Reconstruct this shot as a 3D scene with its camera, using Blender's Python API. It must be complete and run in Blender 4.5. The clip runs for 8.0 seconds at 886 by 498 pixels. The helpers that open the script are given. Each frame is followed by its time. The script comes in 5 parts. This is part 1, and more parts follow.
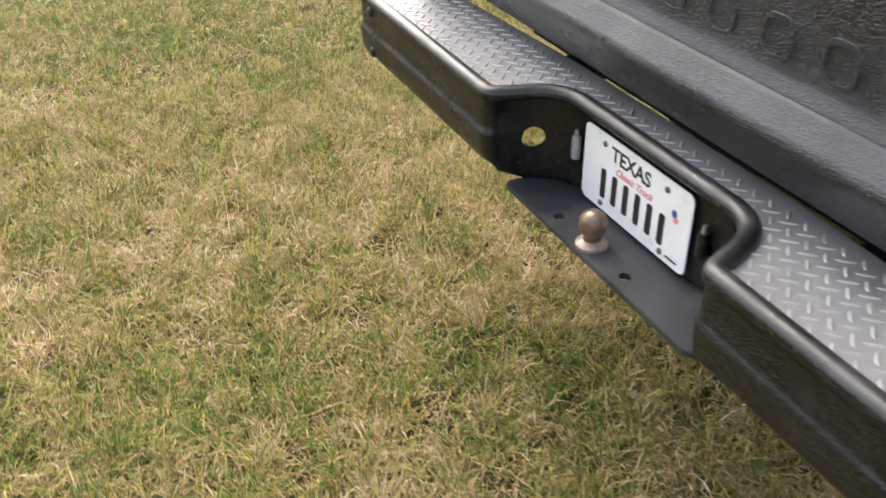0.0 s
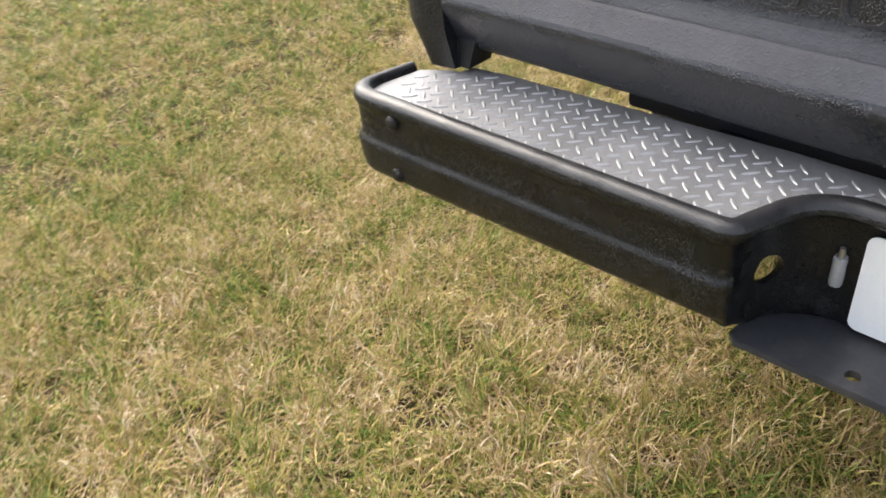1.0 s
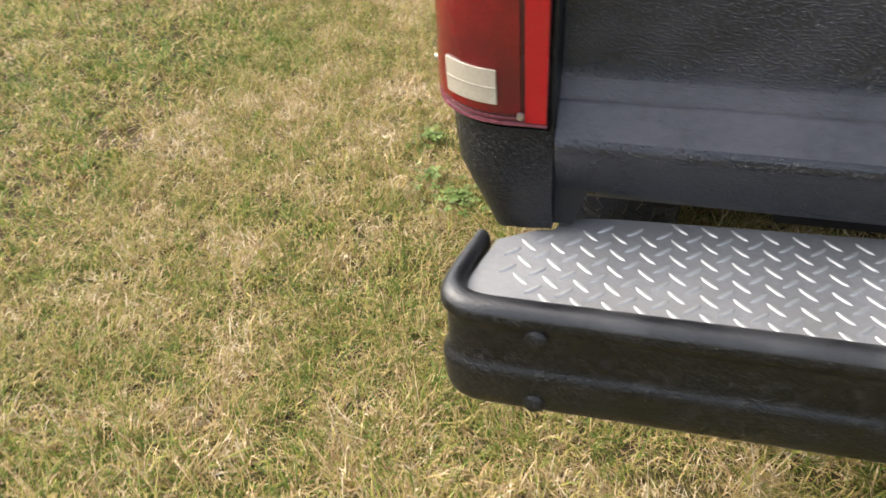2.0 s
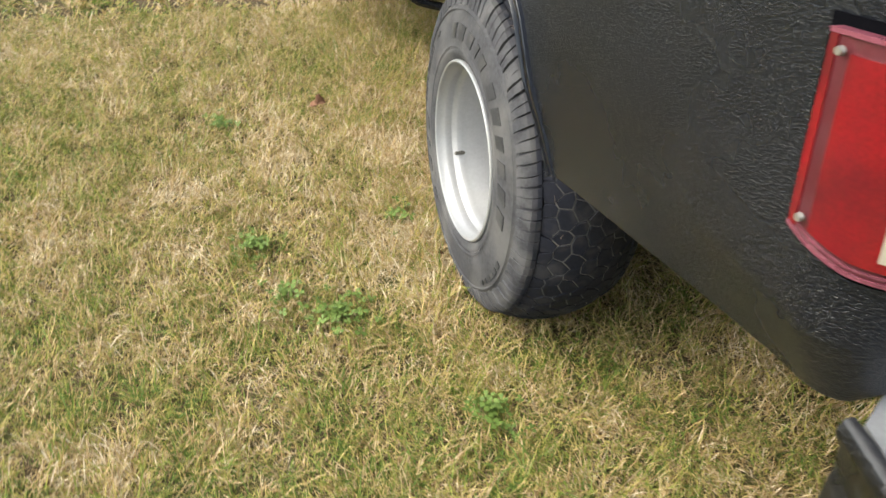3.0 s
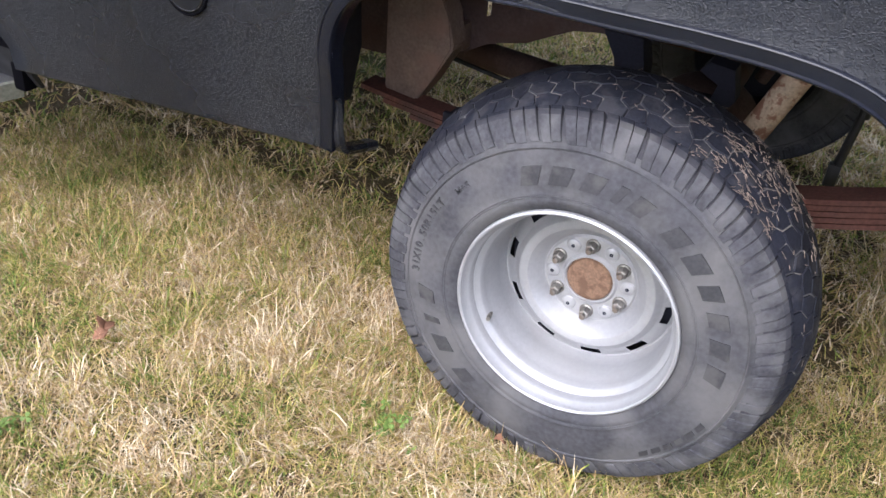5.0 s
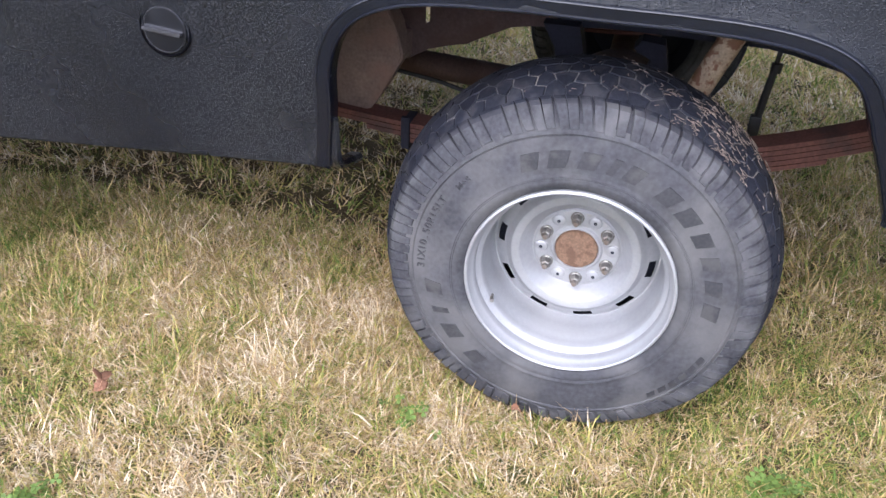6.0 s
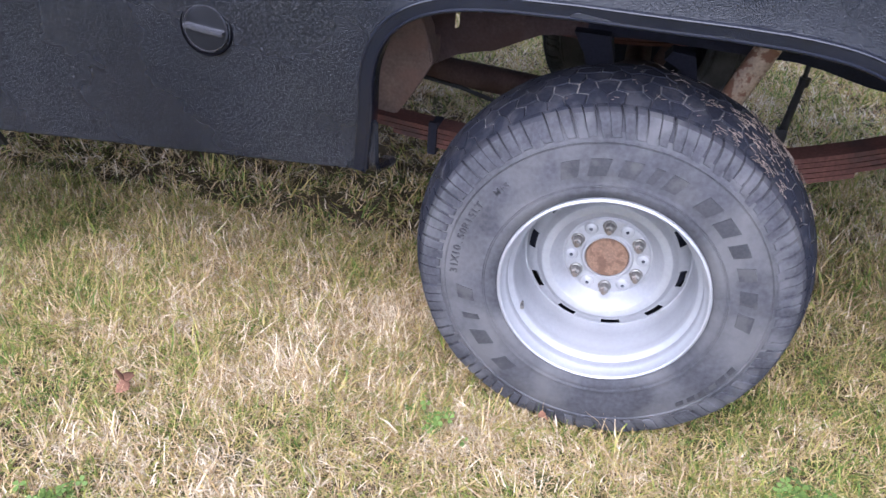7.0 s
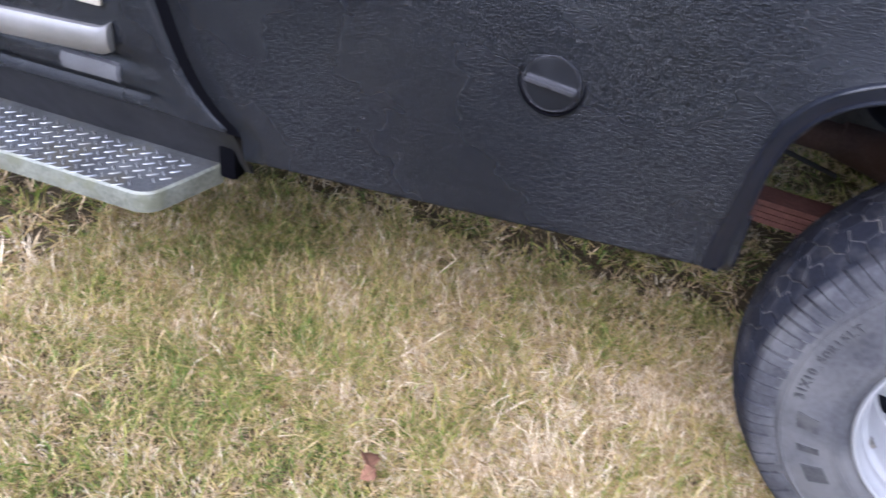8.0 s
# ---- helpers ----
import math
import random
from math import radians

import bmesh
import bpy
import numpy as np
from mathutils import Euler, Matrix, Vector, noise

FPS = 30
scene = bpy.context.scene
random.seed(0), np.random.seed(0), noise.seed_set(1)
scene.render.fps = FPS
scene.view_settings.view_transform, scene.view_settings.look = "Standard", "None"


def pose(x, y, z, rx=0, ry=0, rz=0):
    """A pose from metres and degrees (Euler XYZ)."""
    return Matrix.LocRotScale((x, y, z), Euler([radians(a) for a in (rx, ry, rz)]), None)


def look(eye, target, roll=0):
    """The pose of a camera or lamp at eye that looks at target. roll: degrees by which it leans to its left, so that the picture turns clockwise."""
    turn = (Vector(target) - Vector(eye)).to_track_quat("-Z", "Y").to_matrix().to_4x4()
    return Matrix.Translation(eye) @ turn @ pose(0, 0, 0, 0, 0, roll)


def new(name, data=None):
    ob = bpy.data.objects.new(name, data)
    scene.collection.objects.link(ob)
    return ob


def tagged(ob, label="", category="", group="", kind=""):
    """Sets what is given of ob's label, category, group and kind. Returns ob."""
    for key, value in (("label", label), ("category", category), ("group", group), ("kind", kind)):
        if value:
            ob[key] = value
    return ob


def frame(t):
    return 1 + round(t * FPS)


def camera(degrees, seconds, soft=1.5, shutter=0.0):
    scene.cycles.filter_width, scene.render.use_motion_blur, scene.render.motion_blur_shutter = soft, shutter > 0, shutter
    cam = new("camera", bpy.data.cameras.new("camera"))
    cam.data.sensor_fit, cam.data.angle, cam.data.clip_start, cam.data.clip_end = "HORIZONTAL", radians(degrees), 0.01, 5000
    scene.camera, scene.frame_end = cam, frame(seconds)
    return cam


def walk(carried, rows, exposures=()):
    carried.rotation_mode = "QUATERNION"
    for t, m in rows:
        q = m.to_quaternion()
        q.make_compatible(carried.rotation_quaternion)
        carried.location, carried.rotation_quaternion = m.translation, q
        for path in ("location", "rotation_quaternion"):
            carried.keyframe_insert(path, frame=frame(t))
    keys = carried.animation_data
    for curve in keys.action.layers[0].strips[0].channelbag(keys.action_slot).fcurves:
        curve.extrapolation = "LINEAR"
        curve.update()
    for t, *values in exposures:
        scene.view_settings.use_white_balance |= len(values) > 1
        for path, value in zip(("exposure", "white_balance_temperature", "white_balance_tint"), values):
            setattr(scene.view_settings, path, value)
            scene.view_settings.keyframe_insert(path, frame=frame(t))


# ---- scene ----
cam = camera(54.6, 8.0, shutter=0.18)
PATH = [
    (0, (1.046, -1.972, 1.398), (-0.457, -1.304, 0.261), -1.7),
    (0.5, (0.548, -2.103, 1.35), (-0.862, -1.267, 0.204), -5.6),
    (1, (0.094, -2.129, 1.361), (-1.067, -1.008, 0.179), -5.5),
    (1.5, (-0.316, -2.126, 1.378), (-1.041, -0.693, 0.186), -2.5),
    (1.7, (-0.487, -2.073, 1.357), (-1.126, -0.604, 0.16), -4.0),
    (2.8, (-1.422, -1.692, 1.34), (-1.037, -0.134, 0.146), 5.4),
    (3, (-1.509, -1.572, 1.315), (-0.994, -0.036, 0.141), 3.7),
    (3.5, (-1.756, -1.199, 1.288), (-0.98, 0.268, 0.172), 2.6),
    (4, (-1.997, -0.915, 1.25), (-0.755, 0.24, 0.191), 6.7),
    (4.5, (-2.078, -0.605, 1.245), (-0.639, 0.291, 0.185), 4.6),
    (4.7, (-2.08, -0.466, 1.238), (-0.609, 0.363, 0.165), 5.1),
    (5.8, (-2.304, -0.088, 1.288), (-0.652, 0.306, 0.231), 3.7),
    (6, (-2.316, -0.068, 1.283), (-0.662, 0.311, 0.224), 2.7),
    (6.5, (-2.334, -0.032, 1.282), (-0.687, 0.32, 0.204), 2.9),
    (7, (-2.339, 0.033, 1.272), (-0.665, 0.369, 0.23), 4.6),
    (7.5, (-2.218, 0.226, 1.239), (-0.541, 0.556, 0.201), 6.0),
    (8, (-2.101, 0.525, 1.261), (-0.531, 1.036, 0.133), 6.6),
]
EXPOSURES = [(0.0, 1.92, 6900, 10), (1.7, 1.92, 6800, 10), (3.0, 1.8, 6700, 3), (3.5, 1.74, 6400, 4), (4.0, 1.87, 6100, 9), (4.7, 1.88, 5900, 14), (6.5, 1.98, 5450, 18), (7.0, 2.0, 5300, 20), (7.5, 1.94, 5300, 20), (8.0, 1.94, 5300, 19)]
walk(cam, [(t, look(eye, target, roll)) for t, eye, target, roll in PATH], EXPOSURES)

# ---------------------------------------------------------------- world and light
world = bpy.data.worlds.new("overcast_sky")
scene.world = world
world.use_nodes = True
wn = world.node_tree.nodes
sky = wn.new("ShaderNodeTexSky")
sky.sky_type = "NISHITA"
sky.sun_disc = False
sky.sun_elevation = radians(46)
sky.sun_rotation = radians(277)
sky.dust_density = 4.0
sky.air_density = 1.0
wn["Background"].inputs["Strength"].default_value = 0.15
soften = wn.new("ShaderNodeHueSaturation")
soften.inputs["Saturation"].default_value = 0.52
world.node_tree.links.new(sky.outputs["Color"], soften.inputs["Color"])
world.node_tree.links.new(soften.outputs["Color"], wn["Background"].inputs["Color"])

sun = new("sun", bpy.data.lights.new("sun", "SUN"))
sun.data.energy = 0.55
sun.data.angle = radians(75)
sun.data.color = (1.0, 0.96, 0.9)
sun.matrix_world = look((-5.5, 0.65, 5.7), (0, 0, 0))


# ---------------------------------------------------------------- materials
def material(name, colour, rough=0.5, metal=0.0, var=0.15, scale=12.0, fine=180.0, bump=0.0, bump_scale=200.0,
             bump_dist=0.002, stain=None, stain_scale=4.0, stain_amount=0.5, stain_edge=(0.5, 0.62), rough_var=0.12, coat=0.0, spec=0.5,
             stretch=(1, 1, 1), fleck=None, specks=None, wide=0.0, wide_scale=30.0, uneven=0.0):
    """Principled surface with colour variation at two scales, optional stains, uneven gloss and relief."""
    m = bpy.data.materials.new(name)
    m.use_nodes = True
    n, l = m.node_tree.nodes, m.node_tree.links
    b = n["Principled BSDF"]
    co = n.new("ShaderNodeTexCoord")
    mp = n.new("ShaderNodeMapping")
    mp.inputs["Scale"].default_value = stretch
    l.new(co.outputs["Object"], mp.inputs["Vector"])

    def tex(s, detail=4.0):
        t = n.new("ShaderNodeTexNoise")
        t.inputs["Scale"].default_value = s
        t.inputs["Detail"].default_value = detail
        l.new(mp.outputs["Vector"], t.inputs["Vector"])
        return t

    big, small = tex(scale), tex(fine)
    add = n.new("ShaderNodeMath")
    add.operation = "ADD"
    l.new(big.outputs["Fac"], add.inputs[0])
    l.new(small.outputs["Fac"], add.inputs[1])
    ramp = n.new("ShaderNodeMapRange")
    ramp.inputs["From Min"].default_value, ramp.inputs["From Max"].default_value = 0.65, 1.35
    ramp.inputs["To Min"].default_value, ramp.inputs["To Max"].default_value = 1 - var, 1 + var
    l.new(add.outputs[0], ramp.inputs["Value"])
    mul = n.new("ShaderNodeMix")
    mul.data_type, mul.blend_type = "RGBA", "MULTIPLY"
    mul.inputs["Factor"].default_value = 1.0
    mul.inputs["A"].default_value = (*colour, 1)
    l.new(ramp.outputs["Result"], mul.inputs["B"])
    out = mul.outputs["Result"]
    if stain:
        st = tex(stain_scale, 8.0)
        sr = n.new("ShaderNodeMapRange")
        sr.inputs["From Min"].default_value, sr.inputs["From Max"].default_value = stain_edge
        sr.inputs["To Max"].default_value = stain_amount
        l.new(st.outputs["Fac"], sr.inputs["Value"])
        mx = n.new("ShaderNodeMix")
        mx.data_type = "RGBA"
        mx.inputs["B"].default_value = (*stain, 1)
        l.new(sr.outputs["Result"], mx.inputs["Factor"])
        l.new(out, mx.inputs["A"])
        out = mx.outputs["Result"]
    if specks:
        # Pale dots in patches: mud splashes and glints of the paint, as colour.
        dot, zone = tex(330.0, 1.0), tex(2.5, 4.0)
        both = n.new("ShaderNodeMath")
        both.operation = "MULTIPLY"
        l.new(dot.outputs["Fac"], both.inputs[0])
        l.new(zone.outputs["Fac"], both.inputs[1])
        pick = n.new("ShaderNodeMapRange")
        pick.inputs["From Min"].default_value, pick.inputs["From Max"].default_value = 0.37, 0.42
        l.new(both.outputs[0], pick.inputs["Value"])
        mud_glint = n.new("ShaderNodeMix")
        mud_glint.data_type = "RGBA"
        mud_glint.inputs["B"].default_value = (*specks, 1)
        l.new(pick.outputs["Result"], mud_glint.inputs["Factor"])
        l.new(out, mud_glint.inputs["A"])
        out = mud_glint.outputs["Result"]
    l.new(out, b.inputs["Base Color"])
    rr = n.new("ShaderNodeMapRange")
    rr.inputs["From Min"].default_value, rr.inputs["From Max"].default_value = 0.3, 0.7
    rr.inputs["To Min"].default_value, rr.inputs["To Max"].default_value = max(0.03, rough - rough_var), min(1, rough + rough_var)
    l.new(big.outputs["Fac"], rr.inputs["Value"])
    l.new(rr.outputs["Result"], b.inputs["Roughness"])
    b.inputs["Metallic"].default_value = metal
    b.inputs["Coat Weight"].default_value = coat
    b.inputs["Specular IOR Level"].default_value = spec
    if bump:
        bt = tex(bump_scale, 3.0)
        bp = n.new("ShaderNodeBump")
        bp.inputs["Strength"].default_value = bump
        bp.inputs["Distance"].default_value = bump_dist
        if fleck:
            bt.inputs["Detail"].default_value = 1.5
            cut = n.new("ShaderNodeMapRange")
            cut.interpolation_type = "SMOOTHSTEP"
            cut.inputs["From Min"].default_value, cut.inputs["From Max"].default_value = fleck
            l.new(bt.outputs["Fac"], cut.inputs["Value"])
            height = cut.outputs["Result"]
            if uneven:
                area = tex(uneven, 3.0)
                share = n.new("ShaderNodeMapRange")
                share.inputs["From Min"].default_value, share.inputs["From Max"].default_value = 0.36, 0.6
                share.inputs["To Min"].default_value = 0.3
                l.new(area.outputs["Fac"], share.inputs["Value"])
                scaled = n.new("ShaderNodeMath")
                scaled.operation = "MULTIPLY"
                l.new(height, scaled.inputs[0])
                l.new(share.outputs["Result"], scaled.inputs[1])
                height = scaled.outputs[0]
            l.new(height, bp.inputs["Height"])
        else:
            l.new(bt.outputs["Fac"], bp.inputs["Height"])
        last = bp
        if wide:
            wt = tex(wide_scale, 2.0)
            b2 = n.new("ShaderNodeBump")
            b2.inputs["Strength"].default_value = wide
            b2.inputs["Distance"].default_value = 0.006
            l.new(wt.outputs["Fac"], b2.inputs["Height"])
            l.new(bp.outputs["Normal"], b2.inputs["Normal"])
            last = b2
        l.new(last.outputs["Normal"], b.inputs["Normal"])
    return m


M_BODY = material("bed_liner_paint", (0.005, 0.006, 0.0095), 0.27, var=0.25, scale=5, fine=90, specks=(0.03, 0.03, 0.031), bump=0.85, bump_scale=430, bump_dist=0.0016, fleck=(0.48, 0.74), uneven=2.2, spec=0.4,
                  stain=(0.016, 0.017, 0.017), stain_scale=3.0, stain_amount=0.15, rough_var=0.08, stretch=(1, 0.75, 1), wide=0.05, wide_scale=110)
M_LIP = material("rolled_lip_paint", (0.006, 0.007, 0.012), 0.22, var=0.25, scale=9, fine=120, bump=0.15, bump_scale=300, bump_dist=0.001, spec=0.5, rough_var=0.06)
M_GATE = material("tailgate_paint", (0.0065, 0.0085, 0.017), 0.3, spec=0.75, var=0.3, scale=9, fine=120, bump=0.75, bump_scale=400, bump_dist=0.0018, fleck=(0.5, 0.72),
                  stain=(0.045, 0.045, 0.055), stain_scale=9.0, stain_amount=0.3, rough_var=0.1, stretch=(0.85, 1, 1))
# Dusty ledge paint, its base also lightened to carry the sky's sheen.
M_LEDGE = material("dusty_sky_sheen_ledge", (0.026, 0.027, 0.036), 0.46, spec=0.6, var=0.5, scale=16, fine=110, bump=0.4, bump_scale=300, bump_dist=0.0013, fleck=(0.5, 0.7),
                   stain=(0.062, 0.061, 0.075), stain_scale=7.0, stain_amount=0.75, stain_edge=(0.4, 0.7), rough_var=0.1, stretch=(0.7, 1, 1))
M_BUMPER = material("bumper_paint", (0.0055, 0.0055, 0.0065), 0.31, spec=0.42, var=0.3, scale=14, fine=160, bump=0.9, bump_scale=380, bump_dist=0.0019, fleck=(0.52, 0.7), uneven=7.0,
                    stain=(0.036, 0.036, 0.038), stain_scale=60.0, stain_amount=0.4, stain_edge=(0.56, 0.66), rough_var=0.08)
# Lip top lighter than the face: its sky highlight painted in, with some wear.
M_LIP_SHEEN = material("bumper_lip_sheen", (0.014, 0.014, 0.016), 0.4, spec=0.6, var=0.4, scale=20, fine=140, bump=0.5, bump_scale=300, bump_dist=0.0015,
                  stain=(0.045, 0.044, 0.046), stain_scale=14.0, stain_amount=0.6, rough_var=0.1)
M_HITCH = material("hitch_paint", (0.03, 0.032, 0.038), 0.5, var=0.25, scale=10, fine=120, bump=0.3, bump_scale=220,
                   stain=(0.09, 0.085, 0.08), stain_scale=9.0, stain_amount=0.35)
M_TREADPLATE = material("tread_plate_aluminium", (0.27, 0.27, 0.28), 0.55, metal=0.35, var=0.16, scale=8, fine=140, bump=0.12, bump_scale=300,
                        stain=(0.26, 0.255, 0.25), stain_scale=11, stain_amount=0.5, rough_var=0.1)
M_LOZENGE = material("worn_raised_aluminium", (0.42, 0.42, 0.425), 0.45, metal=0.5, var=0.12, scale=20, fine=200, rough_var=0.08)
M_STEP = material("step_aluminium", (0.15, 0.154, 0.158), 0.42, metal=0.7, var=0.3, scale=14, fine=140, bump=0.3, bump_scale=240,
                  stain=(0.17, 0.155, 0.115), stain_scale=13, stain_amount=0.75)
M_STEP_BAR = material("worn_step_bars", (0.23, 0.235, 0.245), 0.45, metal=0.6, var=0.35, scale=25, fine=200, rough_var=0.1,
                      stain=(0.18, 0.165, 0.125), stain_scale=16, stain_amount=0.6)
M_RUBBER = material("tyre_rubber", (0.043, 0.043, 0.048), 0.82, var=0.4, scale=13, fine=110, bump=0.25, bump_scale=230,
                    stain=(0.108, 0.105, 0.103), stain_scale=8, stain_amount=0.7, stain_edge=(0.42, 0.64), spec=0.3)
M_TREAD = material("tread_rubber", (0.011, 0.012, 0.019), 0.75, var=0.35, scale=14, fine=150, bump=0.25, bump_scale=240,
                   stain=(0.065, 0.062, 0.064), stain_scale=26, stain_amount=0.3, spec=0.2)
M_GROOVE = material("dusty_groove_rubber", (0.1, 0.097, 0.095), 0.9, var=0.5, scale=18, fine=160,
                    stain=(0.22, 0.2, 0.175), stain_scale=14, stain_amount=0.7, spec=0.2)
M_SHOULDER = material("dusty_shoulder_rubber", (0.027, 0.027, 0.033), 0.8, var=0.3, scale=14, fine=150, stain=(0.08, 0.078, 0.075), stain_scale=15, stain_amount=0.5, spec=0.3)
M_LUGFACE = material("worn_lug_rubber", (0.04, 0.04, 0.046), 0.8, var=0.45, scale=30, fine=150, bump=0.25, bump_scale=200, stain=(0.1, 0.098, 0.1),
                     stain_scale=16, stain_amount=0.7, stain_edge=(0.44, 0.66), spec=0.3)
M_LETTER = material("raised_letter_rubber", (0.032, 0.032, 0.035), 0.7, var=0.3, scale=25, fine=200, stain=(0.08, 0.077, 0.074),
                    stain_scale=22, stain_amount=0.45, spec=0.3)
M_RIM = material("silver_wheel_paint", (0.32, 0.322, 0.33), 0.48, metal=0.4, var=0.08, scale=10, fine=130, bump=0.06, bump_scale=300,
                 stain=(0.3, 0.29, 0.28), stain_scale=9, stain_amount=0.3)
M_LUG = material("lug_nut_steel", (0.2, 0.19, 0.175), 0.5, metal=0.7, var=0.3, scale=60, fine=300, stain=(0.16, 0.1, 0.06), stain_scale=60, stain_amount=0.5)
M_RUST = material("rusted_hub", (0.17, 0.105, 0.068), 0.85, var=0.3, scale=40, fine=220, bump=0.6, bump_scale=120, bump_dist=0.004, stain=(0.1, 0.058, 0.038),
                  stain_scale=38, stain_amount=0.85, stain_edge=(0.5, 0.58), spec=0.25)
M_CHASSIS = material("rusty_chassis_steel", (0.075, 0.05, 0.047), 0.85, var=0.35, scale=12, fine=140, bump=0.3, bump_scale=160,
                     stain=(0.06, 0.034, 0.026), stain_scale=8, stain_amount=0.7, spec=0.25)
M_HANGER = material("dusty_hanger_steel", (0.19, 0.135, 0.11), 0.9, var=0.3, scale=16, fine=150, bump=0.3, bump_scale=160,
                    stain=(0.22, 0.13, 0.1), stain_scale=10, stain_amount=0.6, spec=0.2)
M_SPRING = material("rusty_leaf_spring", (0.11, 0.05, 0.04), 0.85, var=0.35, scale=16, fine=150, bump=0.3, bump_scale=150,
                    stain=(0.05, 0.035, 0.032), stain_scale=10, stain_amount=0.7, spec=0.2)
M_SHOCK = material("rust_spotted_shock", (0.37, 0.28, 0.2), 0.8, var=0.35, scale=25, fine=200, bump=0.2, bump_scale=200,
                   stain=(0.16, 0.07, 0.04), stain_scale=48, stain_amount=0.85, stain_edge=(0.5, 0.57), spec=0.3)
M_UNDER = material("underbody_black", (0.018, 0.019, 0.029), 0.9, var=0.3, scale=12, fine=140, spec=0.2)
M_DARKRUBBER = material("black_rubber", (0.007, 0.007, 0.009), 0.6, var=0.2, scale=20, fine=200)
M_CAP = material("fuel_cap_plastic", (0.006, 0.0065, 0.009), 0.42, spec=0.3, var=0.2, scale=30, fine=220, bump=0.08, bump_scale=300)
# Rubber seals and bracket; also the shade in the cab gap and filler recess.
M_BLACK = material("rubber_and_shade_black", (0.002, 0.002, 0.003), 0.8, var=0.2, scale=20, fine=200, spec=0.03)
M_TANK = material("dirty_fuel_tank", (0.014, 0.014, 0.018), 0.7, var=0.4, scale=9, fine=90, stain=(0.1, 0.055, 0.035), stain_scale=6, stain_amount=0.6, spec=0.25)
M_EDGE = material("worn_step_edge", (0.155, 0.16, 0.13), 0.5, metal=0.2, var=0.4, scale=22, fine=120, bump=0.6, bump_scale=70, bump_dist=0.003, stain=(0.13, 0.13, 0.085), stain_scale=24, stain_amount=0.7)
M_GRIP = material("polished_grip_plastic", (0.03, 0.03, 0.036), 0.16, var=0.2, scale=30, fine=220, spec=0.9, rough_var=0.04)
M_PLATE = material("plate_white", (0.86, 0.87, 0.9), 0.35, var=0.03, scale=20, fine=200, stain=(0.76, 0.75, 0.74), stain_scale=14, stain_amount=0.3)
M_INK = material("plate_black_ink", (0.02, 0.02, 0.025), 0.4, var=0.1)
M_RED_INK = material("plate_red_ink", (0.72, 0.24, 0.27), 0.4, var=0.1)
M_BLUE_INK = material("plate_blue_ink", (0.05, 0.1, 0.35), 0.4, var=0.1)
M_SCREW = material("zinc_screw", (0.4, 0.39, 0.36), 0.35, metal=0.8, var=0.2, scale=80, fine=300)
M_BRASS = material("worn_hitch_ball", (0.2, 0.14, 0.105), 0.4, metal=0.6, var=0.3, scale=35, fine=200, bump=0.15, bump_scale=200,
                   stain=(0.3, 0.25, 0.21), stain_scale=40, stain_amount=0.6)
M_BALLBASE = material("hitch_ball_flange", (0.36, 0.28, 0.24), 0.5, metal=0.4, var=0.3, scale=50, fine=200)
M_LENS_RED = material("tail_lens_red", (0.165, 0.004, 0.009), 0.16, var=0.3, scale=9, fine=260, bump=0.1, bump_scale=420, stain=(0.075, 0.005, 0.01),
                      stain_scale=10, stain_amount=0.8, stain_edge=(0.42, 0.62), coat=0.6, rough_var=0.05)
M_LENS_RED_DIM = material("tail_lens_frame_red", (0.07, 0.011, 0.016), 0.35, var=0.25, scale=12, fine=220, coat=0.1, stain=(0.09, 0.026, 0.034),
                          stain_scale=22, stain_amount=0.5)
M_LENS_BAND = material("tail_lens_bright_red", (0.36, 0.006, 0.013), 0.2, var=0.15, scale=9, fine=260, coat=0.4, rough_var=0.05)
M_LENS_GLINT = material("tail_lens_edge_glint", (0.16, 0.045, 0.065), 0.3, var=0.25, scale=25, fine=220, coat=0.3)
M_LENS_CLEAR = material("reverse_lens", (0.36, 0.32, 0.26), 0.25, var=0.12, scale=12, fine=260, bump=0.2, bump_scale=420, coat=0.5)
M_TRIM = material("bright_rocker_moulding", (0.235, 0.225, 0.215), 0.46, metal=0.7, var=0.1, scale=6, fine=150, stain=(0.36, 0.33, 0.3), stain_scale=5, stain_amount=0.4)
M_STRIP = material("dull_sill_strip", (0.11, 0.11, 0.12), 0.45, metal=0.3, var=0.2, scale=20, fine=200)
M_LEAF = material("dry_leaf", (0.17, 0.085, 0.05), 0.8, var=0.35, scale=60, fine=300, spec=0.2)
M_CLOVER = material("clover_green", (0.1, 0.15, 0.03), 0.6, var=0.4, scale=60, fine=200, spec=0.3)
M_STRAW = material("dry_straw", (0.16, 0.128, 0.106), 0.9, var=0.75, scale=90, fine=260, spec=0.2)
M_TREE_RING = material("unseen_tree_ring", (0.05, 0.065, 0.03), 0.95, var=0.6, scale=0.4, fine=2.0, spec=0.1)
M_CHIP = material("chipped_paint", (0.14, 0.14, 0.14), 0.6, var=0.3, scale=60, fine=300)
M_LAMP = material("plate_lamp_lens", (0.3, 0.3, 0.32), 0.3, var=0.1, coat=0.4)


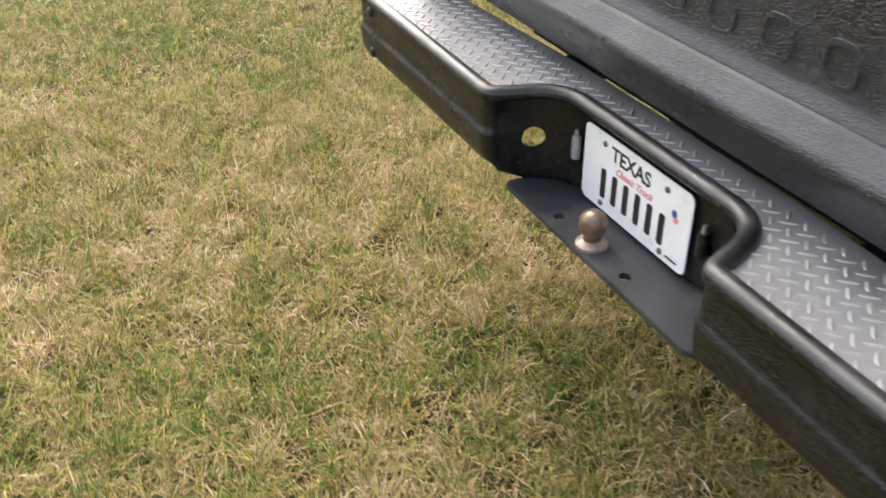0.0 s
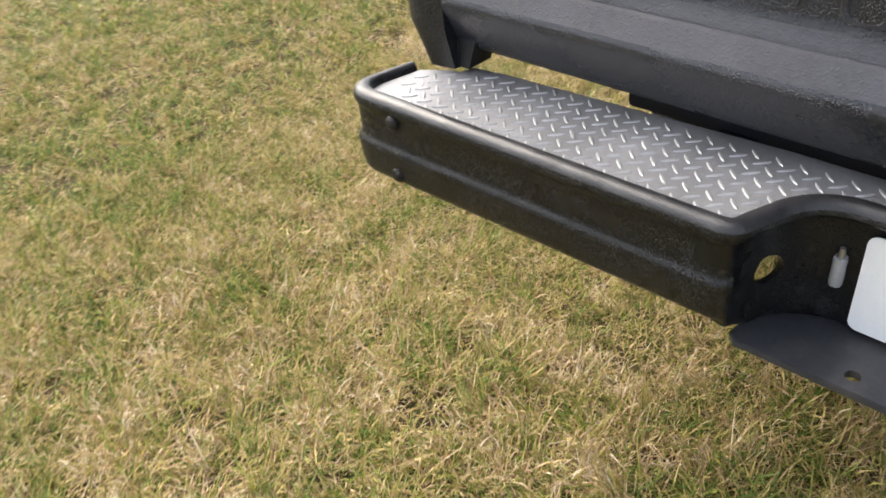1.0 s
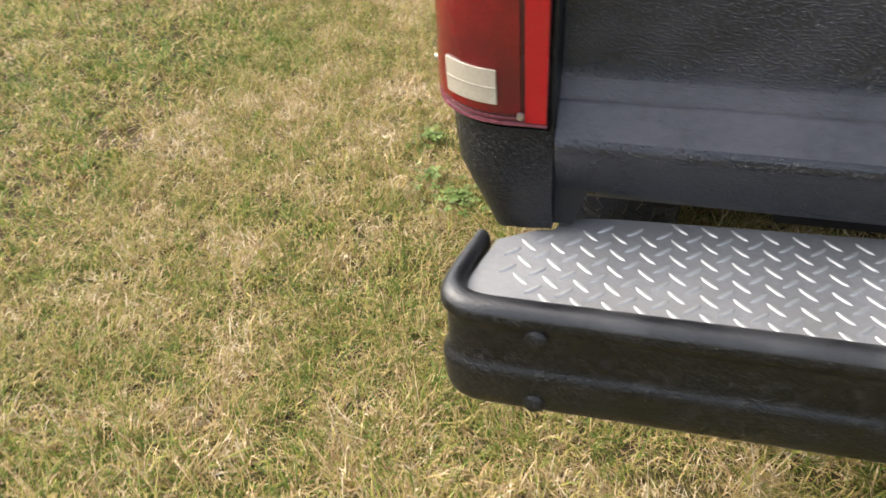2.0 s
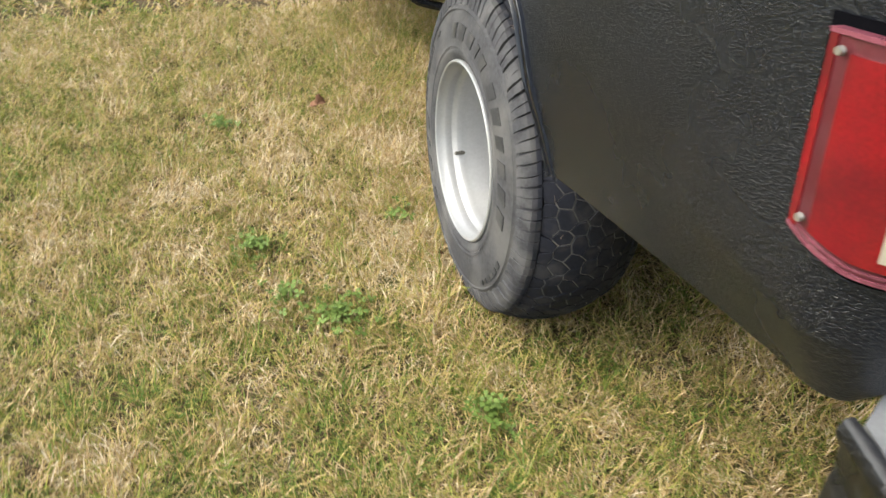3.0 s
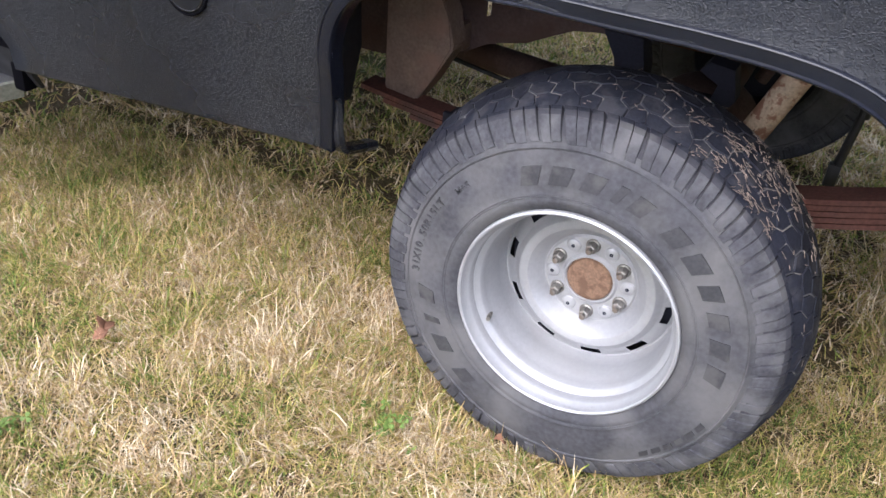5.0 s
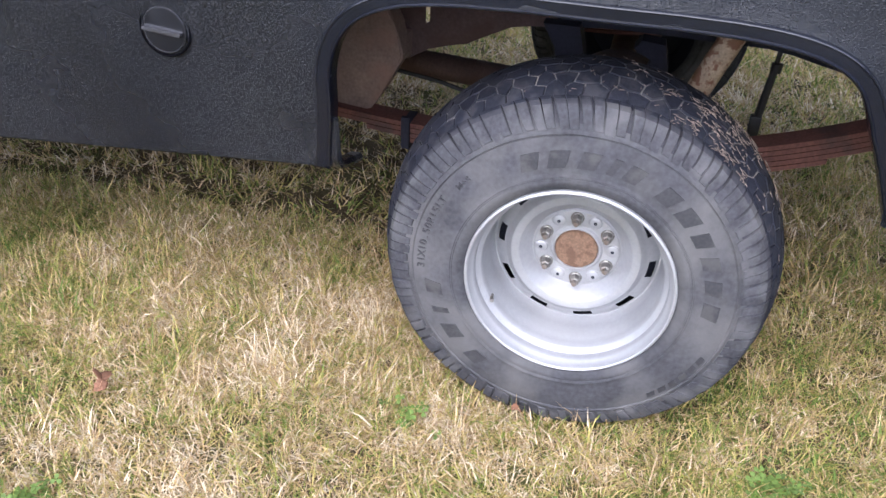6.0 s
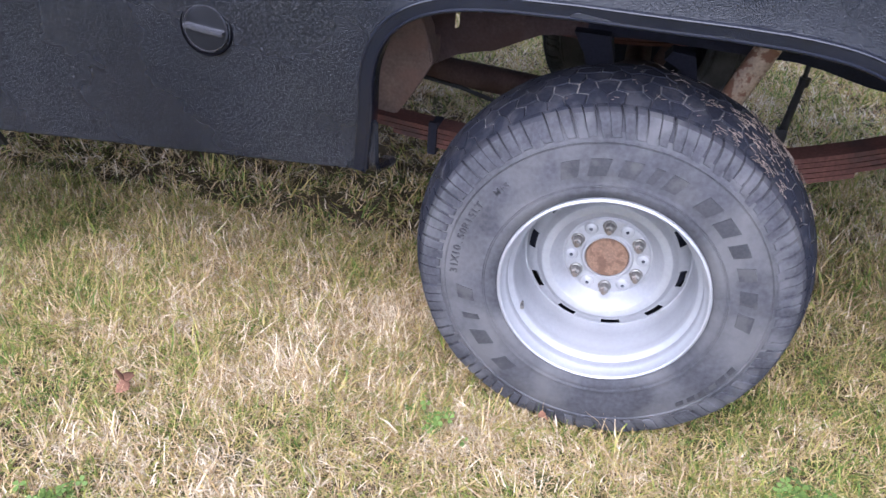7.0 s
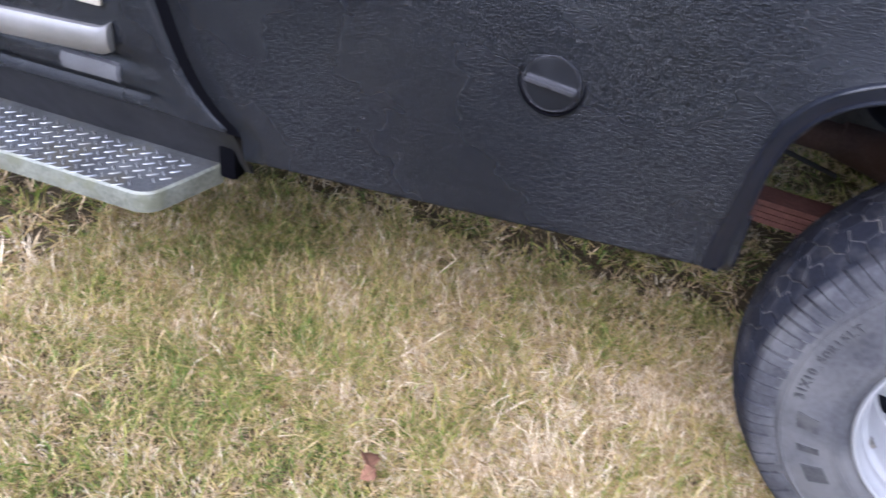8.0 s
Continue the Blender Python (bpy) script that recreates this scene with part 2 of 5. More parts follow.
def grass_material(name, palette, patch):
    """Blades: colour by random island, drifting between dry and green in patches."""
    m = bpy.data.materials.new(name)
    m.use_nodes = True
    n, l = m.node_tree.nodes, m.node_tree.links
    b = n["Principled BSDF"]
    geo = n.new("ShaderNodeNewGeometry")
    p1 = n.new("ShaderNodeTexNoise")
    p1.inputs["Scale"].default_value, p1.inputs["Detail"].default_value = patch, 3.0
    geo_pos = geo.outputs["Position"]
    l.new(geo_pos, p1.inputs["Vector"])
    total = None
    for tex, weight in ((p1, 1.05), (None, 1.15), (None, 1.0)):
        if tex is None:
            tex = n.new("ShaderNodeTexNoise")
            tex.inputs["Scale"].default_value = patch * (6 if weight > 1.1 else 38)
            tex.inputs["Detail"].default_value = 2.0
            l.new(geo_pos, tex.inputs["Vector"])
        centred = n.new("ShaderNodeMath")
        centred.operation = "MULTIPLY_ADD"
        centred.inputs[1].default_value, centred.inputs[2].default_value = weight, -0.5 * weight - 0.012
        l.new(tex.outputs["Fac"], centred.inputs[0])
        if total is not None:
            add = n.new("ShaderNodeMath")
            l.new(centred.outputs[0], add.inputs[0])
            l.new(total.outputs[0], add.inputs[1])
            centred = add
        total = centred
    split = n.new("ShaderNodeSeparateXYZ")
    l.new(geo_pos, split.inputs[0])
    away = n.new("ShaderNodeMapRange")
    away.inputs["From Min"].default_value, away.inputs["From Max"].default_value = -1.6, -2.8
    away.inputs["To Max"].default_value = -0.2
    l.new(split.outputs["X"], away.inputs["Value"])
    # drier along the parked side and on the lawn beyond
    side = n.new("ShaderNodeMapRange")
    side.inputs["From Min"].default_value, side.inputs["From Max"].default_value = -2.0, -1.1
    side.inputs["To Max"].default_value = 0.08
    l.new(split.outputs["X"], side.inputs["Value"])
    along = n.new("ShaderNodeMapRange")
    along.inputs["From Min"].default_value, along.inputs["From Max"].default_value = -0.5, 0.3
    l.new(split.outputs["Y"], along.inputs["Value"])
    dry = n.new("ShaderNodeMath")
    dry.operation = "MULTIPLY_ADD"
    l.new(side.outputs["Result"], dry.inputs[0])
    l.new(along.outputs["Result"], dry.inputs[1])
    l.new(away.outputs["Result"], dry.inputs[2])
    green = n.new("ShaderNodeMath")
    l.new(total.outputs[0], green.inputs[0])
    l.new(dry.outputs[0], green.inputs[1])
    total = green
    s3 = n.new("ShaderNodeMath")
    s3.operation = "MULTIPLY_ADD"
    s3.inputs[1].default_value = 0.96
    l.new(geo.outputs["Random Per Island"], s3.inputs[0])
    l.new(total.outputs[0], s3.inputs[2])
    ramp = n.new("ShaderNodeValToRGB")
    els = ramp.color_ramp.elements
    while len(els) < len(palette):
        els.new(0.5)
    for e, (pos, c) in zip(els, palette):
        e.position, e.color = pos, (*c, 1)
    l.new(s3.outputs[0], ramp.inputs["Fac"])
    l.new(ramp.outputs["Color"], b.inputs["Base Color"])
    b.inputs["Roughness"].default_value = 0.6
    b.inputs["Specular IOR Level"].default_value = 0.3
    tr = n.new("ShaderNodeBsdfTranslucent")
    l.new(ramp.outputs["Color"], tr.inputs["Color"])
    mix = n.new("ShaderNodeMixShader")
    mix.inputs["Fac"].default_value = 0.3
    l.new(b.outputs[0], mix.inputs[1])
    l.new(tr.outputs[0], mix.inputs[2])
    l.new(mix.outputs[0], n["Material Output"].inputs["Surface"])
    return m


PALETTE = [(0.0, (0.1, 0.155, 0.026)), (0.16, (0.215, 0.255, 0.048)), (0.3, (0.375, 0.33, 0.085)), (0.44, (0.53, 0.4, 0.178)),
           (0.58, (0.25, 0.15, 0.064)), (0.7, (0.62, 0.485, 0.29)), (0.84, (0.34, 0.23, 0.12)), (1.0, (0.7, 0.6, 0.43))]
M_GRASS = grass_material("mown_grass", PALETTE, 1.1)
M_SOIL = material("thatch_soil", (0.08, 0.06, 0.034), 0.95, var=0.5, scale=9, fine=120, bump=0.8, bump_scale=90, bump_dist=0.01,
                  stain=(0.07, 0.08, 0.022), stain_scale=2.2, stain_amount=0.7, spec=0.1)


# ---------------------------------------------------------------- building helpers
def finish(me, mat, sharp=35):
    for m in (mat if isinstance(mat, (list, tuple)) else [mat]):
        me.materials.append(m)
    me.polygons.foreach_set("use_smooth", [True] * len(me.polygons))
    me.set_sharp_from_angle(angle=radians(sharp))
    return me


def part(name, bm, mat, parent=None, label="", m=None, sharp=35):
    """Links a bmesh as ONE mesh object under a thing or a part."""
    bmesh.ops.recalc_face_normals(bm, faces=bm.faces)
    me = bpy.data.meshes.new(name)
    bm.to_mesh(me)
    bm.free()
    finish(me, mat, sharp)
    ob = new(name, me)
    if parent:
        ob.parent = parent
    if m is not None:
        ob.matrix_basis = m
    return tagged(ob, label)


def again(ob, m, parent=None, name=None):
    """Another object on the same mesh."""
    o = new(name or ob.name.split(".")[0], ob.data)
    o.parent = parent or ob.parent
    o.matrix_basis = m
    return o


def box(bm, x0, x1, y0, y1, z0, z1, bevel=0.0, seg=2):
    r = bmesh.ops.create_cube(bm, size=1)
    bmesh.ops.transform(bm, matrix=Matrix.LocRotScale(((x0 + x1) / 2, (y0 + y1) / 2, (z0 + z1) / 2), None, (x1 - x0, y1 - y0, z1 - z0)), verts=r["verts"])
    if bevel:
        edges = list({e for v in r["verts"] for e in v.link_edges})
        bmesh.ops.bevel(bm, geom=edges, offset=bevel, segments=seg, affect="EDGES", profile=0.6)


def lathe(bm, profile, steps=96, axis="X", mat=0, skip=None, closed=False):
    """Turns (r, a) pairs round the axis; a runs along it. skip(i, j) leaves out a face."""
    rings = []
    for r, a in profile:
        ring = []
        for k in range(steps):
            t = 2 * math.pi * k / steps
            if axis == "X":
                ring.append(bm.verts.new((a, -r * math.sin(t), r * math.cos(t))))
            elif axis == "Y":
                ring.append(bm.verts.new((r * math.sin(t), a, r * math.cos(t))))
            else:
                ring.append(bm.verts.new((r * math.cos(t), r * math.sin(t), a)))
        rings.append(ring)
    n = len(rings)
    for i in range(n if closed else n - 1):
        for k in range(steps):
            if skip and skip(i, k):
                continue
            f = bm.faces.new((rings[i][k], rings[i][(k + 1) % steps], rings[(i + 1) % n][(k + 1) % steps], rings[(i + 1) % n][k]))
            f.material_index = mat
    return rings


def cap_ring(bm, ring):
    bm.faces.new(ring)


def tube(bm, p, q, r, steps=16, r2=None):
    """A closed round bar from p to q."""
    p, q = Vector(p), Vector(q)
    turn = (q - p).to_track_quat("Z", "Y").to_matrix()
    rings = []
    for c, rad in ((p, r), (q, r if r2 is None else r2)):
        rings.append([bm.verts.new(c + turn @ Vector((rad * math.cos(2 * math.pi * k / steps), rad * math.sin(2 * math.pi * k / steps), 0))) for k in range(steps)])
    for k in range(steps):
        bm.faces.new((rings[0][k], rings[0][(k + 1) % steps], rings[1][(k + 1) % steps], rings[1][k]))
    bm.faces.new(rings[0][::-1])
    bm.faces.new(rings[1])


def prism(bm, outline, axis, a, b):
    """A plate: an outline in the plane across the axis, from a to b along it."""
    def at(u, v, w):
        return {"x": (w, u, v), "y": (u, w, v), "z": (u, v, w)}[axis]
    lo = [bm.verts.new(at(u, v, a)) for u, v in outline]
    hi = [bm.verts.new(at(u, v, b)) for u, v in outline]
    n = len(outline)
    for k in range(n):
        bm.faces.new((lo[k], lo[(k + 1) % n], hi[(k + 1) % n], hi[k]))
    bm.faces.new(lo[::-1])
    bm.faces.new(hi)


def rounded(x0, x1, y0, y1, r, seg=6):
    pts = []
    for cx, cy, a in ((x1 - r, y1 - r, 0), (x0 + r, y1 - r, 90), (x0 + r, y0 + r, 180), (x1 - r, y0 + r, 270)):
        for k in range(seg + 1):
            t = radians(a + 90 * k / seg)
            pts.append((cx + r * math.cos(t), cy + r * math.sin(t)))
    return pts


def fillet(points, step=0.012):
    """A polyline of (x, y, radius) with its corners rounded, as dense points."""
    out = [Vector(points[0][:2])]
    for a, b, c in zip(points, points[1:], points[2:]):
        A, B, C = Vector(a[:2]), Vector(b[:2]), Vector(c[:2])
        u, v = (A - B).normalized(), (C - B).normalized()
        half = math.acos(max(-1, min(1, u.dot(v)))) / 2
        t = min(b[2] / math.tan(half), (A - B).length * 0.49, (C - B).length * 0.49)
        P, Q = B + u * t, B + v * t
        n = 10
        for k in range(n + 1):
            s = k / n
            out.append(P * (1 - s) ** 2 + B * 2 * s * (1 - s) + Q * s ** 2)
    out.append(Vector(points[-1][:2]))
    dense = [out[0]]
    for p in out[1:]:
        d = (p - dense[-1]).length
        if d < 1e-5:
            continue
        k = max(1, round(d / 0.06))
        q = dense[-1].copy()
        dense += [q + (p - q) * (i + 1) / k for i in range(k)]
    return dense


def lettering(name, text, size, mat, parent, m, depth=0.0006, slant=0.0):
    """Raised words as a mesh."""
    cu = bpy.data.curves.new(name, "FONT")
    cu.offset, cu.shear = size * 0.018, slant
    cu.body, cu.size, cu.extrude, cu.align_x, cu.align_y = text, size, depth, "CENTER", "CENTER"
    tmp = new(name + "_curve", cu)
    me = bpy.data.meshes.new_from_object(tmp.evaluated_get(bpy.context.evaluated_depsgraph_get()))
    bpy.data.objects.remove(tmp)
    bpy.data.curves.remove(cu)
    me.materials.clear()
    me.materials.append(mat)
    ob = new(name, me)
    ob.parent = parent
    ob.matrix_basis = m
    return ob


def lozenges(bm, inside, x0, x1, y0, y1, z, step=(0.035, 0.0325), start=(-0.4545, -1.2375), length=0.0275, width=0.0062, height=0.0019, mat=1):
    """Raised bars of chequer plate: two interleaved lattices of slanting bars, crosswise to each other, worn flat on top."""
    for turn, shift in ((45, 0.0), (-45, 0.5)):
        c, s = math.cos(radians(turn)), math.sin(radians(turn))
        for i in range(math.floor((x0 - start[0]) / step[0]) - 1, math.ceil((x1 - start[0]) / step[0]) + 1):
            for j in range(math.floor((y0 - start[1]) / step[1]) - 1, math.ceil((y1 - start[1]) / step[1]) + 1):
                x, y = start[0] + (i + shift) * step[0], start[1] + (j + shift) * step[1]
                if not (x0 < x < x1 and y0 < y < y1 and inside(x, y)):
                    continue
                L, W = length / 2, width / 2
                shape = [(-L, 0), (-L * 0.55, -W * 0.9), (L * 0.55, -W * 0.9), (L, 0), (L * 0.55, W * 0.9), (-L * 0.55, W * 0.9)]
                base = [bm.verts.new((x + u * c - v * s, y + u * s + v * c, z)) for u, v in shape]
                top = [bm.verts.new((x + u * 0.84 * c - v * 0.5 * s, y + u * 0.84 * s + v * 0.5 * c, z + height)) for u, v in shape]
                for k in range(6):
                    bm.faces.new((base[k], base[(k + 1) % 6], top[(k + 1) % 6], top[k])).material_index = mat
                bm.faces.new(top).material_index = mat


# ---------------------------------------------------------------- ground
bm = bmesh.new()
edge = [-300, -60, -15, -6, -3, 0, 3, 6, 15, 60, 300]
grid = [[bm.verts.new((x, y, 0)) for x in edge] for y in edge]
for i in range(len(edge) - 1):
    for j in range(len(edge) - 1):
        bm.faces.new((grid[i][j], grid[i][j + 1], grid[i + 1][j + 1], grid[i + 1][j]))
gn, gl = M_SOIL.node_tree.nodes, M_SOIL.node_tree.links
gb = gn["Principled BSDF"]
thatch = gb.inputs["Base Color"].links[0].from_socket
place = gn.new("ShaderNodeNewGeometry")
reach = gn.new("ShaderNodeVectorMath")
reach.operation = "LENGTH"
gl.new(place.outputs["Position"], reach.inputs[0])
far = gn.new("ShaderNodeMapRange")
far.inputs["From Min"].default_value, far.inputs["From Max"].default_value = 3.0, 4.6
gl.new(reach.outputs["Value"], far.inputs["Value"])
turf = gn.new("ShaderNodeTexNoise")
turf.inputs["Scale"].default_value, turf.inputs["Detail"].default_value = 1.3, 9.0
gl.new(place.outputs["Position"], turf.inputs["Vector"])
hue = gn.new("ShaderNodeValToRGB")
hue.color_ramp.elements[0].position, hue.color_ramp.elements[0].color = 0.36, (0.075, 0.09, 0.024, 1)
hue.color_ramp.elements[1].position, hue.color_ramp.elements[1].color = 0.62, (0.185, 0.148, 0.07, 1)
gl.new(turf.outputs["Fac"], hue.inputs["Fac"])
blend = gn.new("ShaderNodeMix")
blend.data_type = "RGBA"
gl.new(far.outputs["Result"], blend.inputs["Factor"])
gl.new(thatch, blend.inputs["A"])
gl.new(hue.outputs["Color"], blend.inputs["B"])
gl.new(blend.outputs["Result"], gb.inputs["Base Color"])
tagged(part("ground", bm, M_SOIL), "dry thatch and soil under a mown lawn", "ground", kind="structure")


def blades(name, areas, seed, keep_out=None):
    """Grass blades as one sheet: each a bent strip with a pointed tip. areas: x0, x1, y0, y1, blades a square metre, length, width, tuft spread."""
    rng = np.random.default_rng(seed)
    V, total = [], 0
    for x0, x1, y0, y1, density, length, width, spread in areas:
        n = int((x1 - x0) * (y1 - y0) * density)
        tufts = int(n / (22 * (spread / 0.0125) ** 2)) + 1
        tuft = np.stack([rng.uniform(x0, x1, tufts), rng.uniform(y0, y1, tufts)], 1)
        tall, way = rng.uniform(0.7, 1.3, tufts), rng.uniform(0, 2 * np.pi, tufts)
        own = rng.uniform(0, 1, n) < 0.8
        home = rng.integers(0, tufts, n)
        root = np.stack([rng.uniform(x0, x1, n), rng.uniform(y0, y1, n)], 1)
        root[own] = tuft[home[own]] + rng.normal(0, spread, (own.sum(), 2))
        if keep_out is not None:
            stay = ~keep_out(root)
            root, own, home = root[stay], own[stay], home[stay]
            n = len(root)
        L = length * rng.gamma(6.0, 1 / 6.0, n) * np.where(own, tall[home], 0.9)
        W = width * rng.uniform(0.55, 1.3, n)
        head = np.where(own, way[home] + rng.normal(0, 0.9, n), rng.uniform(0, 2 * np.pi, n))
        lean = radians(14) + radians(74) * rng.beta(1.7, 1.2, n)
        bend = rng.normal(0.4, 0.5, n)
        d = np.stack([np.cos(head), np.sin(head)], 1)
        twist = head + np.pi / 2 + rng.normal(0, 0.7, n)
        side = np.stack([np.cos(twist), np.sin(twist), rng.normal(0, 0.25, n)], 1) * (W / 2)[:, None]
        z0 = rng.uniform(-0.004, 0.012, n)
        a = np.concatenate([root, z0[:, None]], 1)
        l1 = lean
        b = a + np.concatenate([d * (np.sin(l1) * L * 0.55)[:, None], (np.cos(l1) * L * 0.55)[:, None]], 1)
        l2 = np.clip(lean + bend, 0, 1.75)
        c = b + np.concatenate([d * (np.sin(l2) * L * 0.45)[:, None], (np.cos(l2) * L * 0.45)[:, None]], 1)
        c[:, 2] = np.maximum(c[:, 2], 0.004)
        V.append(np.stack([a - side, a + side, b + side * 0.8, b - side * 0.8, c], 1))
        total += n
    V = np.concatenate(V).reshape(-1, 3)
    k = np.arange(total)[:, None] * 5
    loops = np.concatenate([k + np.array([[0, 1, 2, 3]]), k + np.array([[3, 2, 4]])], 1).ravel()
    me = bpy.data.meshes.new(name)
    me.vertices.add(total * 5)
    me.vertices.foreach_set("co", V.ravel())
    me.loops.add(total * 7)
    me.loops.foreach_set("vertex_index", loops.astype(np.int32))
    me.polygons.add(total * 2)
    starts = (np.arange(total)[:, None] * 7 + np.array([[0, 4]])).ravel()
    me.polygons.foreach_set("loop_start", starts.astype(np.int32))
    me.update(calc_edges=True)
    me.validate()
    me.materials.append(M_GRASS)
    return new(name, me)


def under_tyre(p):
    out = np.zeros(len(p), bool)
    for cx in (-0.81, 0.81):
        out |= (np.abs(p[:, 0] - cx) < 0.125) & (np.abs(p[:, 1]) < 0.1)
    return out


LAWN = [(-2.3, -0.3, -2.5, -1.0, 32000, 0.056, 0.0036, 0.0165),
        (-2.3, -0.3, -1.0, 1.9, 46000, 0.034, 0.0025, 0.0125),
        (-2.3, -0.3, -1.0, 1.9, 2500, 0.056, 0.0031, 0.02),
        (-1.0, -0.3, 0.1, 1.9, 22000, 0.048, 0.003, 0.0125),
        (-1.15, -0.5, 0.15, 1.9, 8000, 0.052, 0.0022, 0.0125),
        (-1.06, -0.93, -0.42, 0.4, 9000, 0.066, 0.0026, 0.0125),
        (-0.3, 0.8, -2.5, -0.5, 30000, 0.056, 0.0036, 0.0165),
        (-0.3, 0.8, -0.5, 1.9, 9000, 0.046, 0.0044, 0.0125),
        (-3.6, -2.3, -2.6, 1.9, 14500, 0.047, 0.0040, 0.0125),
        (-2.6, 0.8, 1.9, 3.9, 5500, 0.05, 0.0062, 0.0125),
        (0.8, 2.6, -1.3, 2.2, 14000, 0.045, 0.0058, 0.0125),
        (2.6, 4.2, -1.3, 2.2, 3500, 0.05, 0.0062, 0.0125),
        (0.8, 4.2, 2.2, 3.9, 2500, 0.055, 0.008, 0.0125),
        (0.8, 4.2, -2.5, -1.3, 4500, 0.05, 0.0072, 0.0125),
        (-5.2, 4.2, -4.0, -2.5, 2600, 0.05, 0.009, 0.0125),
        (-9, -5.2, -9, 9, 280, 0.07, 0.02, 0.0125),
        (4.2, 9, -9, 9, 280, 0.07, 0.02, 0.0125),
        (-5.2, 4.2, -9, -4.0, 400, 0.065, 0.018, 0.0125),
        (-5.2, 4.2, 4.0, 9, 280, 0.07, 0.02, 0.0125),
        (-5.2, -3.6, -3.0, 1.9, 5500, 0.05, 0.0056, 0.0125),
        (-5.2, -2.6, 1.9, 4.5, 3500, 0.05, 0.006, 0.0125)]
tagged(blades("grass", LAWN, 3, under_tyre), "short mown grass, straw-coloured with green patches", "grass", kind="stuff")

# unseen tree ring round the lawn, added to cut light from the horizon
bm = bmesh.new()
rnd = random.Random(11)
low, top = [], []
for k in range(180):
    a = 2 * math.pi * k / 180
    r = 70 + 3 * rnd.random()
    low.append(bm.verts.new((r * math.cos(a), r * math.sin(a), -0.2)))
    top.append(bm.verts.new((r * math.cos(a), r * math.sin(a), 9 + 5 * noise.noise((math.cos(a) * 6, math.sin(a) * 6, 0.3)) + 1.5 * rnd.random())))
for k in range(180):
    bm.faces.new((low[k], low[(k + 1) % 180], top[(k + 1) % 180], top[k]))
tagged(part("backdrop", bm, M_TREE_RING), "unseen dark green ring round the lawn, added to block low sky light", "tree line", kind="structure")

# ---------------------------------------------------------------- pickup truck
truck = new("pickup_truck")
tagged(truck, "black pickup truck with rough bed-liner paint, parked on dry grass", "truck")

AXLE_Z = 0.375
Y_REAR, R_CORNER = -1.15, 0.08


def tuck(z):
    """How far the lower body draws in."""
    return 0.033 * max(0.0, (0.88 - z) / 0.33) ** 1.1 + 0.008 * max(0.0, (z - 0.98) / 0.4) ** 2


def gap_line(z):
    """The bed's front edge, which sweeps to the rear towards its foot."""
    d = max(0.0, min(0.285, 0.84 - z))
    return 1.409 - 0.22 * d - 0.064 * (d / 0.285) ** 5


def arch_points(n=64):
    """The wheel opening, from its front foot over the top to its rear foot: y, z."""
    out = []
    for k in range(n + 1):
        t = math.pi * k / n
        c, s = math.cos(t), math.sin(t)
        u = math.copysign(abs(c) ** (2 / 5.0), c)
        w = abs(s) ** (2 / 5.0)
        foot = 0.553 if c > 0 else 0.609
        z = foot + (0.9 - foot) * w
        lean = 0.014 * max(0.0, (0.69 - z) / 0.12)
        if c < 0:       # the rear edge slants forward as it rises
            lean = (0.042 * min(1.0, (z - foot) / 0.2) - 0.034 * max(0.0, 1 - (z - foot) / 0.16)) * min(1.0, -u / 0.6)
        out.append((-0.006 + (0.456 if c > 0 else 0.452) * u + lean, z))
    return out


ARCH = arch_points(48)


def flare(y, z):
    """How far the sheet swells out towards the wheel opening."""
    if abs(y) > 1.0:
        return 0.0
    d = min(math.hypot(y - a, z - b) for a, b in ARCH)
    return 0.022 * math.exp(-max(0.0, d - 0.012) / 0.08) * max(0.0, min(1.0, (z - 0.6) / 0.15))


def bottom(y):
    """Height of the body's lower edge along the side."""
    if y > 0:
        return 0.557 - 0.05 * max(0, y - 0.47) / 0.8
    return 0.609 + 0.078 * min(1.0, max(0.0, (-0.47 - y) / 0.33)) ** 0.9 + 0.018 * min(1.0, max(0.0, (-0.8 - y) / 0.27))


Z_TOP = 1.36


